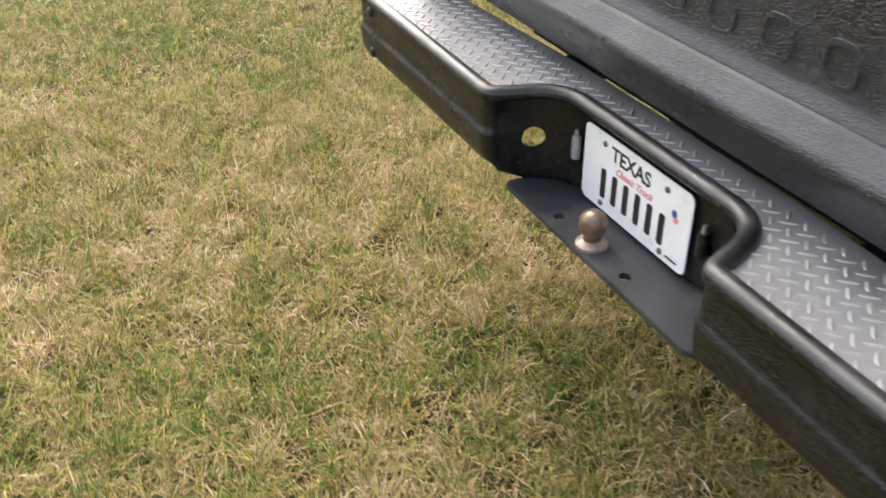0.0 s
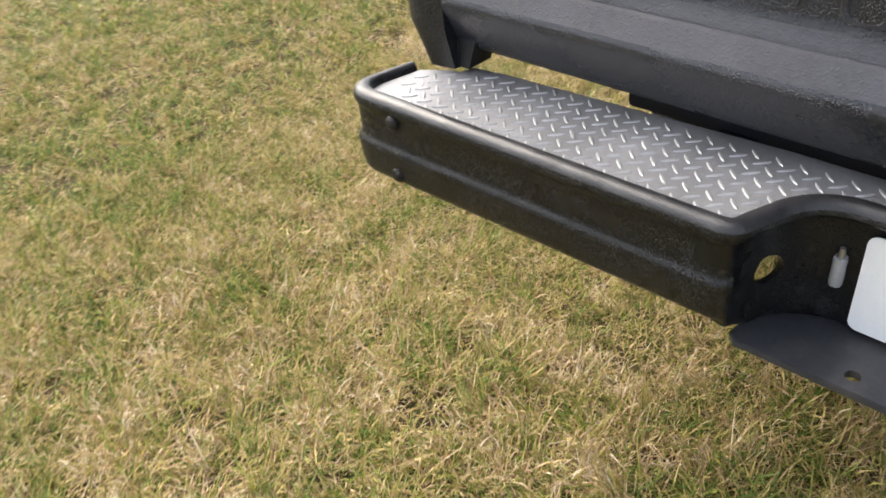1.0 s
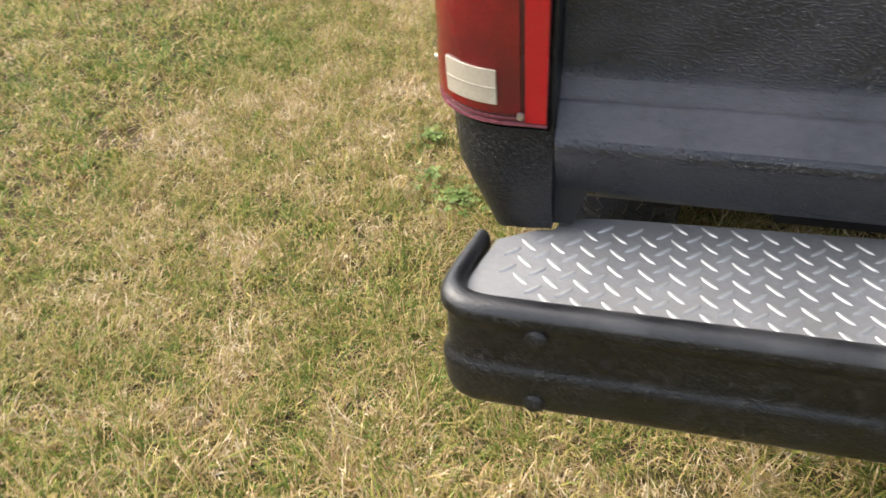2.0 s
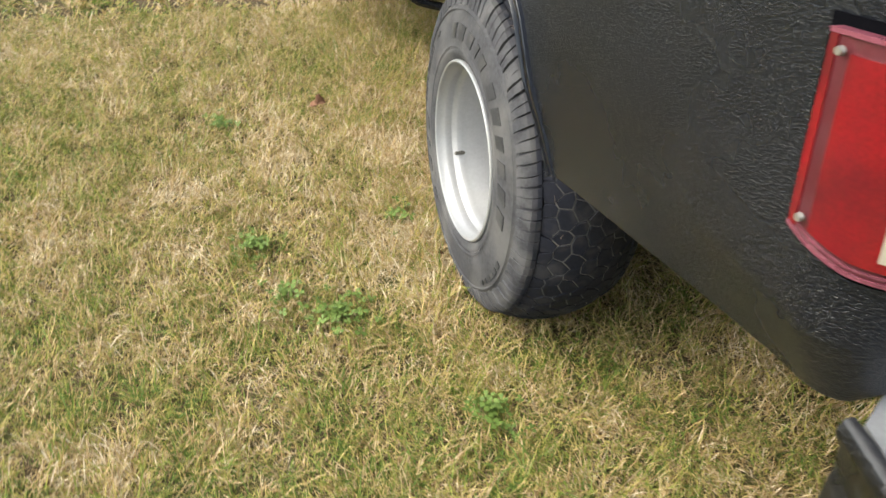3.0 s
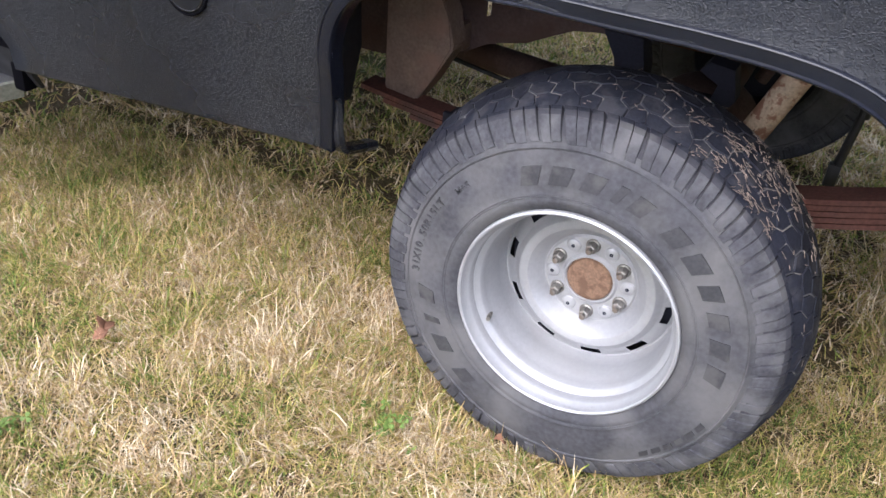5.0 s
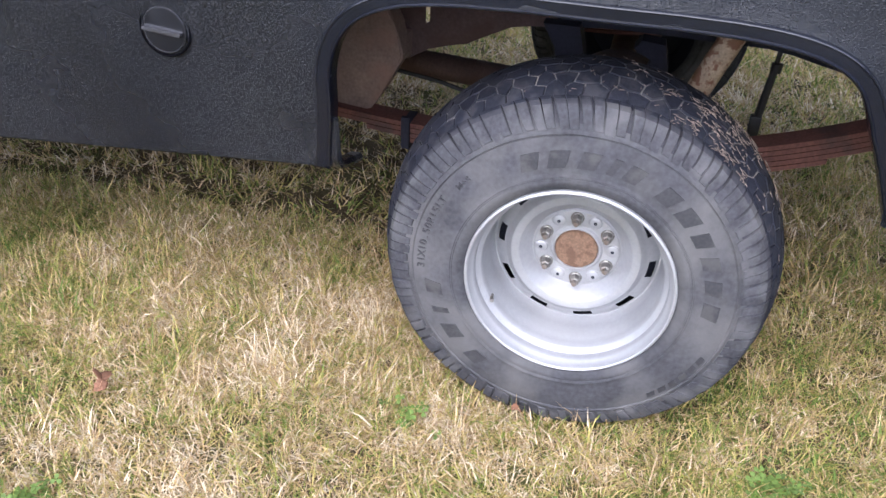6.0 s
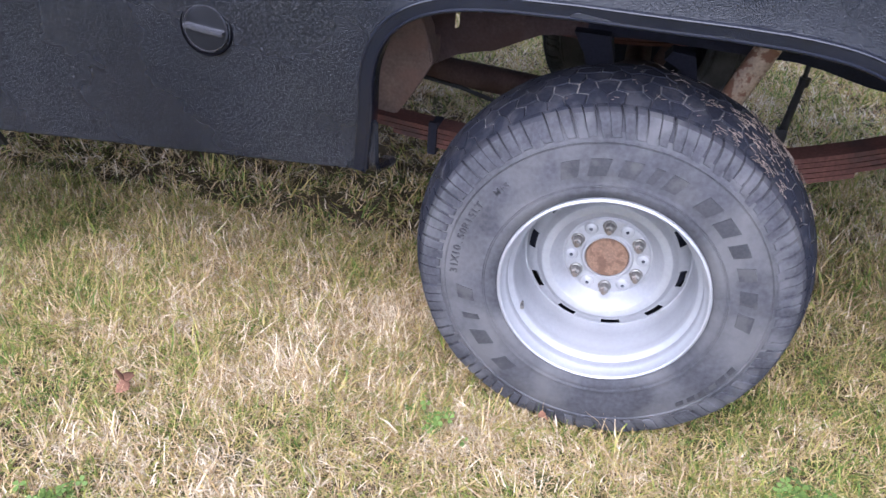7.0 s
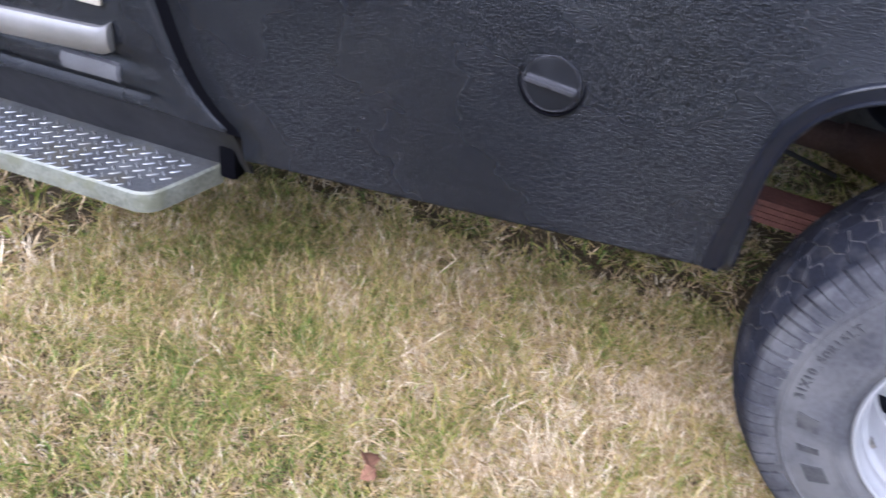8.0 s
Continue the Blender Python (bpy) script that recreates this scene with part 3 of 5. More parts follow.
def side_panel(name, sign, parent):
    """Bed side with its wheel opening and the rounded rear corner."""
    bm = bmesh.new()
    cols = []          # x, y, inward normal, lowest z

    ys = [0.46 + (1.4 - 0.46) * (1 - k / 22) ** 1.6 for k in range(22)]
    for y in ys:
        cols.append((-1.0, y, (1, 0), bottom(y)))
    for y, z in arch_points():
        cols.append((-1.0, y, (1, 0), z))
    for k in range(1, 21):
        y = -0.475 - (1.07 - 0.475) * (k / 20) ** 1.5
        cols.append((-1.0, y, (1, 0), bottom(y)))
    for k in range(1, 9):
        a = radians(90 * k / 8)
        cols.append((-1.0 + R_CORNER * (1 - math.cos(a)), -1.07 - R_CORNER * math.sin(a), (math.cos(a), math.sin(a)), 0.706 + 0.018 * k / 8))
    cols.append((-0.9, Y_REAR, (0, 1), 0.724))
    cols.append((-0.869, Y_REAR, (0, 1), 0.728))
    cols.append((-0.8685, Y_REAR + 0.02, (0, 1), 0.728))
    cols.append((-0.8685, Y_REAR + 0.07, (0, 0), 0.728))
    rows = 40
    vs = []
    for i, (x, y, n, z0) in enumerate(cols):
        col = []
        for r in range(rows + 1):
            z = z0 + (Z_TOP - z0) * (r / rows) ** 1.5
            yy = y
            if i < 22:
                f = gap_line(z)
                yy = 0.46 + (y - 0.46) * (f - 0.46) / (1.4 - 0.46)
            o = tuck(z) - flare(yy, z) + 0.4 * max(0.0, 0.803 - z) * max(0.0, min(1.0, (-0.8 - y) / 0.25))
            col.append(bm.verts.new((sign * -(x + n[0] * o), yy + n[1] * o * 0.5, z)))
        vs.append(col)
    for a, b in zip(vs, vs[1:]):
        for r in range(rows):
            bm.faces.new((a[r], b[r], b[r + 1], a[r + 1]))
    bmesh.ops.remove_doubles(bm, verts=bm.verts, dist=1e-5)
    ob = part(name, bm, M_BODY, parent, "black rough-coated steel bed side", sharp=50)
    so = ob.modifiers.new("thickness", "SOLIDIFY")
    so.thickness, so.offset = 0.006, -1
    return ob


def arch_lip(sign, parent):
    """Rolled lip round the wheel opening, with two fine ridges and a return flange."""
    pts = arch_points(80)
    prof = [(0.0262, -0.002), (0.0252, 0.0052), (0.024, 0.0068), (0.0222, 0.007), (0.021, 0.0058), (0.0202, 0.0042), (0.012, 0.0026), (0.0046, 0.0016), (0.0038, 0.0042), (0.0024, 0.0064), (0.0004, 0.0058), (-0.0012, 0.002), (-0.002, -0.006), (-0.002, -0.035), (0.002, -0.035), (0.004, -0.006)]
    bm = bmesh.new()
    rings = []
    for i, (y, z) in enumerate(pts):
        a, b = pts[max(0, i - 1)], pts[min(len(pts) - 1, i + 1)]
        t = Vector((b[0] - a[0], b[1] - a[1])).normalized()
        nrm = Vector((-t[1], t[0]))
        if nrm.dot(Vector((y, z - 0.6))) < 0:
            nrm = -nrm
        ring = []
        for d, out in prof:
            yy, zz = y + nrm[0] * d, z + nrm[1] * d
            ridge = out * (0.45 + 0.55 * max(0.0, min(1.0, (zz - 0.66) / 0.14))) if out > 0 else out
            ring.append(bm.verts.new((sign * (1.0 - tuck(zz) + flare(yy, zz) + ridge), yy, zz)))
        rings.append(ring)
    n = len(prof)
    for a, b in zip(rings, rings[1:]):
        for k in range(n):
            bm.faces.new((a[k], a[(k + 1) % n], b[(k + 1) % n], b[k]))
    bm.faces.new(rings[0])
    bm.faces.new(rings[-1][::-1])
    return part("wheel_arch_lip", bm, M_LIP, parent, "rolled steel lip of the wheel opening", sharp=22)


def tailgate(parent):
    prof = [(-1.075, 0.764), (-1.097, 0.763), (-1.107, 0.767), (-1.1155, 0.779), (-1.1495, 0.843), (-1.1525, 0.852), (-1.1515, 0.8595), (-1.1475, 0.8665), (-1.142, 0.8725), (-1.1275, 0.8965), (-1.1245, 0.9), (-1.1215, 0.9015), (-1.1205, 0.905), (-1.1165, 0.911),
            (-1.111, 0.924), (-1.107, 0.938), (-1.105, 0.956), (-1.108, 1.26), (-1.113, 1.275), (-1.14, 1.30), (-1.145, 1.315), (-1.145, 1.35), (-1.135, 1.36), (-1.075, 1.36)]
    bm = bmesh.new()
    xs = [-0.8675 + 1.735 * k / 40 for k in range(41)]
    rings = [[bm.verts.new((x, y, z)) for y, z in prof] for x in xs]
    n = len(prof)
    for a, b in zip(rings, rings[1:]):
        for k in range(n):
            bm.faces.new((a[k], a[(k + 1) % n], b[(k + 1) % n], b[k]))
    bm.faces.new(rings[0])
    bm.faces.new(rings[-1][::-1])
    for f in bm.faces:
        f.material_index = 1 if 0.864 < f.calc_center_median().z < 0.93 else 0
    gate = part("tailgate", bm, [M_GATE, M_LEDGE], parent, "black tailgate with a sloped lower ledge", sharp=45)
    # the raised emblem row becomes plain rounded rings
    ring = bmesh.new()
    o, i = rounded(-0.032, 0.032, -0.033, 0.033, 0.024), rounded(-0.022, 0.022, -0.023, 0.023, 0.014)
    oo = [ring.verts.new((u, 0, v)) for u, v in o]
    of = [ring.verts.new((u * 0.94, -0.0024, v * 0.96)) for u, v in o]
    jf = [ring.verts.new((u * 1.08, -0.0024, v * 1.04)) for u, v in i]
    ji = [ring.verts.new((u, 0, v)) for u, v in i]
    m = len(o)
    for A, B in ((oo, of), (of, jf), (jf, ji)):
        for k in range(m):
            ring.faces.new((A[k], A[(k + 1) % m], B[(k + 1) % m], B[k]))
    first = part("emblem", ring, M_GATE, gate, "raised plain emblem shape", m=pose(-0.443, -1.1052, 0.965))
    for k in range(1, 9):
        again(first, pose(-0.443 + 0.111 * k, -1.1052, 0.965))
    return gate


side_panel("bed_side", -1, truck)
side_panel("bed_side", 1, truck)
arch_lip(-1, truck)
arch_lip(1, truck)
tailgate(truck)

# the lip's foot curls inward under the body; a fuel tank hangs in front of the wheel
for sx in (-1, 1):
    bm = bmesh.new()
    line = fillet([(0.974, 0.66, 0), (0.958, 0.556, 0.05), (0.84, 0.522, 0)])
    rings = []
    for i, p in enumerate(line):
        t = (line[min(len(line) - 1, i + 1)] - line[max(0, i - 1)]).normalized()
        n = Vector((t[1], -t[0])) * (0.0085 if i else 0.004)
        rings.append([bm.verts.new((sx * (p[0] + n[0] * u), y, p[1] + n[1] * u)) for u, y in ((-1, 0.448), (0, 0.443), (1, 0.448), (1, 0.468), (-1, 0.468))])
    for p, q in zip(rings, rings[1:]):
        for k in range(5):
            bm.faces.new((p[k], p[(k + 1) % 5], q[(k + 1) % 5], q[k]))
    bm.faces.new(rings[0])
    bm.faces.new(rings[-1][::-1])
    part("arch_foot", bm, M_BODY, truck, "curled return at the foot of the wheel opening")
bm = bmesh.new()
prism(bm, [(-0.95, 0.91), (-0.96, 0.60), (-0.90, 0.545), (-0.76, 0.47), (-0.60, 0.47), (-0.58, 0.60), (-0.58, 0.91)], "y", 0.65, 1.30)
bmesh.ops.bevel(bm, geom=list(bm.edges), offset=0.02, segments=3, affect="EDGES")
tank = part("fuel_tank", bm, M_TANK, truck, "dirty black fuel tank with rusty dust")
bm = bmesh.new()
tube(bm, (-0.80, 0.643, 0.86), (-0.84, 0.643, 0.535), 0.006, 8)
part("tank_strap", bm, M_HANGER, tank, "thin dusty strap")

# rear sill legs under the corners
for sx in (-1, 1):
    bm = bmesh.new()
    prism(bm, [(sx * 0.93, 0.81), (sx * 0.862, 0.81), (sx * 0.866, 0.731), (sx * 0.92, 0.731)], "y", -1.12, -1.06)
    prism(bm, [(sx * 0.866, 0.81), (sx * 0.82, 0.81), (sx * 0.845, 0.73), (sx * 0.866, 0.73)], "y", -1.118, -1.06)
    part("sill_leg", bm, M_DARKRUBBER, truck, "dark folded sill end under the bed corner")

# bed floor with ribs, bed front
bm = bmesh.new()
box(bm, -0.985, 0.985, -1.085, 1.36, 0.93, 0.945)
for k in range(14):
    y = -1.0 + 0.17 * k
    box(bm, -0.7, 0.7, y, y + 0.06, 0.905, 0.93)
part("bed_floor", bm, M_UNDER, truck, "dark ribbed bed floor")
bm = bmesh.new()
box(bm, -0.95, 0.95, 1.355, 1.385, 0.62, 1.36, 0.006)
part("bed_front", bm, M_BODY, truck, "black front wall of the bed")


# ---- tail lights
def tail_light(sign, parent):
    """Lens that wraps the rear corner, with gasket, raised edge, reverse lens and screws."""
    def place(s, z, out):
        """s: 0 on the side edge, 1 at the tailgate edge."""
        lead = 0.021 + 0.14 * (z - 0.9)
        L1, L2, L3 = lead, R_CORNER * math.pi / 2, 0.047
        d = s * (L1 + L2 + L3)
        o = tuck(z)
        if d < L1:
            p, n = Vector((-1.0, -1.07 + L1 - d)), Vector((-1, 0))
        elif d < L1 + L2:
            a = (d - L1) / R_CORNER
            p = Vector((-1.0 + R_CORNER * (1 - math.cos(a)), -1.07 - R_CORNER * math.sin(a)))
            n = Vector((-math.cos(a), -math.sin(a)))
        else:
            p, n = Vector((-1.0 + R_CORNER + d - L1 - L2, Y_REAR)), Vector((0, -1))
        p = p + n * out - Vector((n[0], n[1] * 0.5)) * o
        return (sign * -p[0], p[1], z)

    def sheet(s0, s1, z0, z1, out, nu=22, nz=3, round_to=0.0):
        bm = bmesh.new()
        top, low = [], []
        for k in range(nu + 1):
            s = s0 + (s1 - s0) * k / nu
            top.append([bm.verts.new(place(s, z0(s) + (z1(s) - z0(s)) * j / nz, out)) for j in range(nz + 1)])
            low.append([bm.verts.new(place(s, z0(s) + (z1(s) - z0(s)) * j / nz, round_to)) for j in range(nz + 1)])
        for a, b, c, d in zip(top, top[1:], low, low[1:]):
            for j in range(nz):
                bm.faces.new((a[j], b[j], b[j + 1], a[j + 1]))
                bm.faces.new((c[j], c[j + 1], d[j + 1], d[j]))
            bm.faces.new((a[0], c[0], d[0], b[0]))
            bm.faces.new((a[nz], b[nz], d[nz], c[nz]))
        for e, f in ((top[0], low[0]), (top[-1], low[-1])):
            for j in range(nz):
                bm.faces.new((e[j], e[j + 1], f[j + 1], f[j]))
        return bm

    lo = lambda s: 0.902 - 0.015 * min(1, s / 0.35)
    hi = lambda s: 1.072 + 0.014 * min(1, s / 0.35)
    body = part("tail_light", sheet(-0.035, 1.0, lambda s: lo(s) - 0.01, lambda s: hi(s) + 0.0095, 0.003, round_to=-0.004), M_BLACK, parent, "red wrap-round tail light with a clear reverse lens")
    part("lens_edge", sheet(0.028, 0.99, lo, hi, 0.012), M_LENS_RED_DIM, body, "dim red lens border")
    part("lens", sheet(0.165, 0.842, lambda s: lo(s) + 0.014, lambda s: hi(s) - 0.016, 0.0155), M_LENS_RED, body, "glossy red lens")
    part("lens_band", sheet(0.032, 0.078, lambda s: lo(s) + 0.004, lambda s: hi(s) - 0.004, 0.0135, nu=4), M_LENS_RED, body)
    part("lens_band", sheet(0.868, 0.985, lambda s: lo(s) + 0.004, lambda s: hi(s) - 0.004, 0.0145, nu=4), M_LENS_BAND, body)
    # Thin pinkish strips paint the highlight along the lens edges.
    part("lens_glint", sheet(0.03, 0.988, lambda s: hi(s) - 0.0035, lambda s: hi(s) + 0.0005, 0.0145), M_LENS_GLINT, body, "pinkish strip painted as the lens edge's highlight")
    part("lens_glint", sheet(0.03, 0.988, lambda s: lo(s) - 0.0005, lambda s: lo(s) + 0.003, 0.0145), M_LENS_GLINT, body, "pinkish strip painted as the lens edge's highlight")
    part("lens_glint", sheet(0.1, 0.86, lambda s: lo(s) + 0.0065, lambda s: lo(s) + 0.009, 0.0135), M_LENS_GLINT, body, "pinkish strip painted as the lens edge's highlight")
    part("reverse_lens", sheet(0.44, 0.722, lambda s: 0.912, lambda s: 0.951, 0.0185, nu=10), M_LENS_CLEAR, body, "clear ivory reverse lens")
    part("reverse_lens_rib", sheet(0.442, 0.72, lambda s: 0.930, lambda s: 0.9315, 0.0195, nu=10), M_LENS_CLEAR, body)
    for s, z in ((0.125, 0.917), (0.125, 1.062), (0.845, 0.9)):
        bm = bmesh.new()
        p = Vector(place(s, z, 0.0165))
        q = Vector(place(s, z, 0.021))
        tube(bm, p, q, 0.0045, 12, 0.0036)
        part("lens_screw", bm, M_SCREW, body, "small zinc screw")
    return body


tail_light(-1, truck)
tail_light(1, truck)

# ---- chipped paint beside the wheel opening
for y, z, r in ((-0.459, 0.776, 0.0034), (-0.474, 0.763, 0.0016), (-0.487, 0.752, 0.0017)):
    bm = bmesh.new()
    rnd = random.Random(int(z * 1000))
    prism(bm, [(y + r * (0.6 + 0.7 * rnd.random()) * math.cos(0.7 * k), z + r * (0.5 + 0.5 * rnd.random()) * math.sin(0.7 * k)) for k in range(9)], "x", -1.001 + tuck(z), -0.998 + tuck(z))
    part("paint_chip", bm, M_CHIP, truck, "small pale chip in the black paint")

# ---- fuel cap
# Filler ring is black; the matt black also carries the recess's shadow.
bm = bmesh.new()
lathe(bm, [(0.050, 0.0), (0.0495, 0.002), (0.048, 0.003), (0.0455, 0.001), (0.0445, -0.012), (0.001, -0.012)], 48, "X")
ring = part("fuel_filler", bm, M_BLACK, truck, "dark recessed fuel filler ring", m=pose(-1.0 + tuck(0.788), 0.755, 0.791, 0, -180, 0))
bm = bmesh.new()
r = lathe(bm, [(0.0405, -0.01), (0.0405, 0.002), (0.0385, 0.0045), (0.034, 0.0052), (0.004, 0.0052)], 48, "X")
cap_ring(bm, r[-1])
cap = part("cap", bm, M_CAP, ring, "round dark fuel cap")
bm = bmesh.new()
prism(bm, [(-0.0385, -0.0065), (0.0385, -0.0065), (0.0385, 0.0065), (-0.0385, 0.0065)], "x", 0.004, 0.006)
prism(bm, [(-0.037, -0.0035), (0.037, -0.0035), (0.037, 0.0035), (-0.037, 0.0035)], "x", 0.006, 0.0175)
bmesh.ops.bevel(bm, geom=list(bm.edges), offset=0.001, segments=2, affect="EDGES")
bm2 = bmesh.new()
lathe(bm2, [(0.0405 + 0.0011 * math.cos(radians(60 * k)), 0.0042 + 0.0011 * math.sin(radians(60 * k))) for k in range(6)], 48, "X", closed=True)
part("cap_rim", bm2, M_GRIP, ring, "thin glossy rim of the cap")
part("grip_bar", bm, M_GRIP, ring, "raised grip across the cap", m=pose(0, 0, 0, -6, 0, 0))


# ---------------------------------------------------------------- wheels
def wheel(parent, m):
    """Deep steel rim with tyre, tread blocks, raised marks, nuts and hub. Its axis is x, the outer side at -x."""
    bm = bmesh.new()
    STEPS = 150

    def slot(i, k):
        return i == 21 and ((k - 7) % 15) < 6

    prof = [(0.1995, -0.133), (0.2015, -0.139), (0.2005, -0.145), (0.197, -0.1472), (0.1942, -0.145), (0.1928, -0.139), (0.1905, -0.1315), (0.188, -0.1275), (0.1862, -0.124), (0.1858, -0.117), (0.1852, -0.1095), (0.182, -0.1045), (0.178, -0.1005), (0.1758, -0.096), (0.175, -0.0849), (0.1738, -0.0703), (0.1718, -0.0617),
            (0.1708, -0.03), (0.1695, -0.003), (0.1675, 0.0015), (0.1645, 0.0015), (0.1592, -0.0045), (0.1455, -0.0135), (0.142, -0.0145), (0.139, -0.0172), (0.1345, -0.0238), (0.129, -0.028), (0.1215, -0.0292), (0.113, -0.0265), (0.104, -0.0165), (0.096, -0.005), (0.0905, 0.002), (0.088, 0.003),
            (0.0865, 0.001), (0.0845, -0.001), (0.08, -0.0015), (0.053, -0.0015), (0.051, -0.004), (0.0485, -0.0065), (0.0455, -0.0065), (0.044, -0.004), (0.0435, 0.006)]
    lathe(bm, prof, STEPS, "X", skip=slot)
    lathe(bm, [(0.1995, -0.133), (0.19, -0.112), (0.187, -0.06), (0.19, 0.1), (0.2, 0.118), (0.207, 0.12), (0.2, 0.112), (0.184, 0.07), (0.179, 0.02), (0.179, -0.03)], 96, "X", mat=1)
    # pressed bumps between the nuts
    for k in range(6):
        a = radians(25 + 60 * k)
        cy, cz = -0.0715 * math.sin(a), 0.0715 * math.cos(a)
        rings = [[bm.verts.new((x, cy + r * math.sin(2 * math.pi * q / 14), cz + r * math.cos(2 * math.pi * q / 14))) for q in range(14)] for r, x in ((0.0145, -0.001), (0.012, -0.0045), (0.0075, -0.0065), (0.0045, -0.0068))]
        for A, B in zip(rings, rings[1:]):
            for q in range(14):
                bm.faces.new((A[q], A[(q + 1) % 14], B[(q + 1) % 14], B[q]))
        bm.faces.new(rings[-1])
    rim = part("wheel", bm, [M_RIM, M_UNDER], parent, "silver-painted deep steel wheel with ten slots", m=m, sharp=28)
    # drum behind the slots
    bm = bmesh.new()
    r = lathe(bm, [(0.165, 0.1), (0.165, 0.03), (0.15, 0.022), (0.02, 0.022)], 48, "X")
    part("brake_drum", bm, M_UNDER, rim, "dark brake drum")
    # carcass
    bm = bmesh.new()
    side = [(0.199, -0.135), (0.207, -0.1435), (0.216, -0.147), (0.221, -0.1478), (0.2245, -0.1468), (0.2262, -0.1482), (0.228, -0.147), (0.2298, -0.1484), (0.2316, -0.1472), (0.24, -0.1474), (0.262, -0.1459), (0.285, -0.1423), (0.3045, -0.1371), (0.3062, -0.1394), (0.3085, -0.1392), (0.3105, -0.1352), (0.325, -0.131), (0.338, -0.125), (0.349, -0.1165), (0.356, -0.103)]
    full = side + [(0.3725, -0.08), (0.3842, -0.05), (0.3897, 0.0), (0.3842, 0.05), (0.3725, 0.08)] + [(r, -a) for r, a in side[::-1]]
    lathe(bm, full, 144, "X")
    for f in bm.faces:
        rr = f.calc_center_median()
        rad = math.hypot(rr.y, rr.z)
        f.material_index = 1 if abs(rr.x) < 0.09 and rad > 0.34 else 2 if rad > 0.322 else 0
    tyre = part("tyre", bm, [M_RUBBER, M_GROOVE, M_SHOULDER], rim, "dusty grey-black all-terrain tyre", sharp=50)
    # tread: interlocking blocks and shoulder lugs, one mesh
    bm = bmesh.new()
    rnd = random.Random(5)

    def block(outline, r0, r1, shrink=0.9):
        """outline: (angle, a) pairs on the drum."""
        ca = sum(p[0] for p in outline) / len(outline)
        cx = sum(p[1] for p in outline) / len(outline)
        rings = []
        for r, s in ((r0, 0.985), (r1 - 0.0012, 0.98), (r1, shrink)):
            rings.append([bm.verts.new((cx + (a - cx) * s, -(r - 0.0275 * (abs(cx + (a - cx) * s) / 0.1) ** 2.2) * math.sin(ca + (t - ca) * s),
                                        (r - 0.0275 * (abs(cx + (a - cx) * s) / 0.1) ** 2.2) * math.cos(ca + (t - ca) * s))) for t, a in outline])
        n = len(outline)
        for A, B in zip(rings, rings[1:]):
            for k in range(n):
                bm.faces.new((A[k], A[(k + 1) % n], B[(k + 1) % n], B[k]))
        bm.faces.new(rings[-1])

    N = 64
    P = 2 * math.pi / N
    HEX = [(0.0, 1.0), (0.5, 0.5), (0.5, -0.5), (0.0, -1.0), (-0.5, -0.5), (-0.5, 0.5)]
    for row in range(7):
        cx = -0.09 + 0.03 * row
        for k in range(N):
            t0 = P * (k + (0.5 if row % 2 else 0.0))
            outline = []
            for u, v in HEX:
                t, a = t0 + u * P * 0.95, cx + v * 0.0188
                t, a = t + 0.013 * math.sin(a * 70 + t * 25), a + 0.0045 * math.sin(t * 38 + a * 40)
                outline.append((t, max(-0.107, min(0.107, a))))
            block(outline, 0.378, 0.3925 - 0.0012 * rnd.random(), 0.925)
    N, P = 50, 2 * math.pi / 50
    for sgn in (-1, 1):
        for k in range(2 * N):
            t0 = P * (k + 0.25 + 0.1 * (rnd.random() - 0.5)) / 2
            h = P * (0.195 + 0.05 * rnd.random())
            deep = (0.3125 if k % 2 else 0.316) + 0.004 * rnd.random()
            out = 0.003 * (rnd.random() - 0.6)
            prof2 = [(0.3655, 0.1035), (0.3625, 0.1125 + out), (0.356, 0.1205 + out), (0.3435, 0.1285 + out), (deep + 0.008, 0.1335 + out), (deep, 0.1352)]
            skew = (0.045 + 0.03 * rnd.random()) * P
            A, B, A0, B0 = [], [], [], []
            for q, (r, a) in enumerate(prof2):
                o = skew * q
                tp = 1.0 - 0.03 * q
                A.append(bm.verts.new((sgn * a, -r * math.sin(t0 - h * tp + o), r * math.cos(t0 - h * tp + o))))
                B.append(bm.verts.new((sgn * a, -r * math.sin(t0 + h * tp + o), r * math.cos(t0 + h * tp + o))))
                ri, ai = r - 0.005, a - 0.0055
                A0.append(bm.verts.new((sgn * ai, -ri * math.sin(t0 - h * 1.1 + o), ri * math.cos(t0 - h * 1.1 + o))))
                B0.append(bm.verts.new((sgn * ai, -ri * math.sin(t0 + h * 1.1 + o), ri * math.cos(t0 + h * 1.1 + o))))
            for q in range(len(prof2) - 1):
                for f in ((A[q], B[q], B[q + 1], A[q + 1]), (A0[q], A[q], A[q + 1], A0[q + 1]), (B[q], B0[q], B0[q + 1], B[q + 1])):
                    bm.faces.new(f).material_index = 2 if q >= 2 else 1 if q == 1 else 0
            bm.faces.new((A[0], A0[0], B0[0], B[0]))
            bm.faces.new((A[-1], B[-1], B0[-1], A0[-1])).material_index = 2
    part("tread", bm, [M_TREAD, M_SHOULDER, M_LUGFACE], rim, "worn dark blocks of the tread", sharp=40)

    # dry clippings caught on the tread, in small matted clumps
    bm = bmesh.new()
    bits = []
    for _ in range(40):
        a = max(-0.1, min(0.095, rnd.gauss(-0.04, 0.045)))
        t, q = rnd.gauss(37, 8.5) + 90 * (a + 0.035), rnd.uniform(0, math.pi)
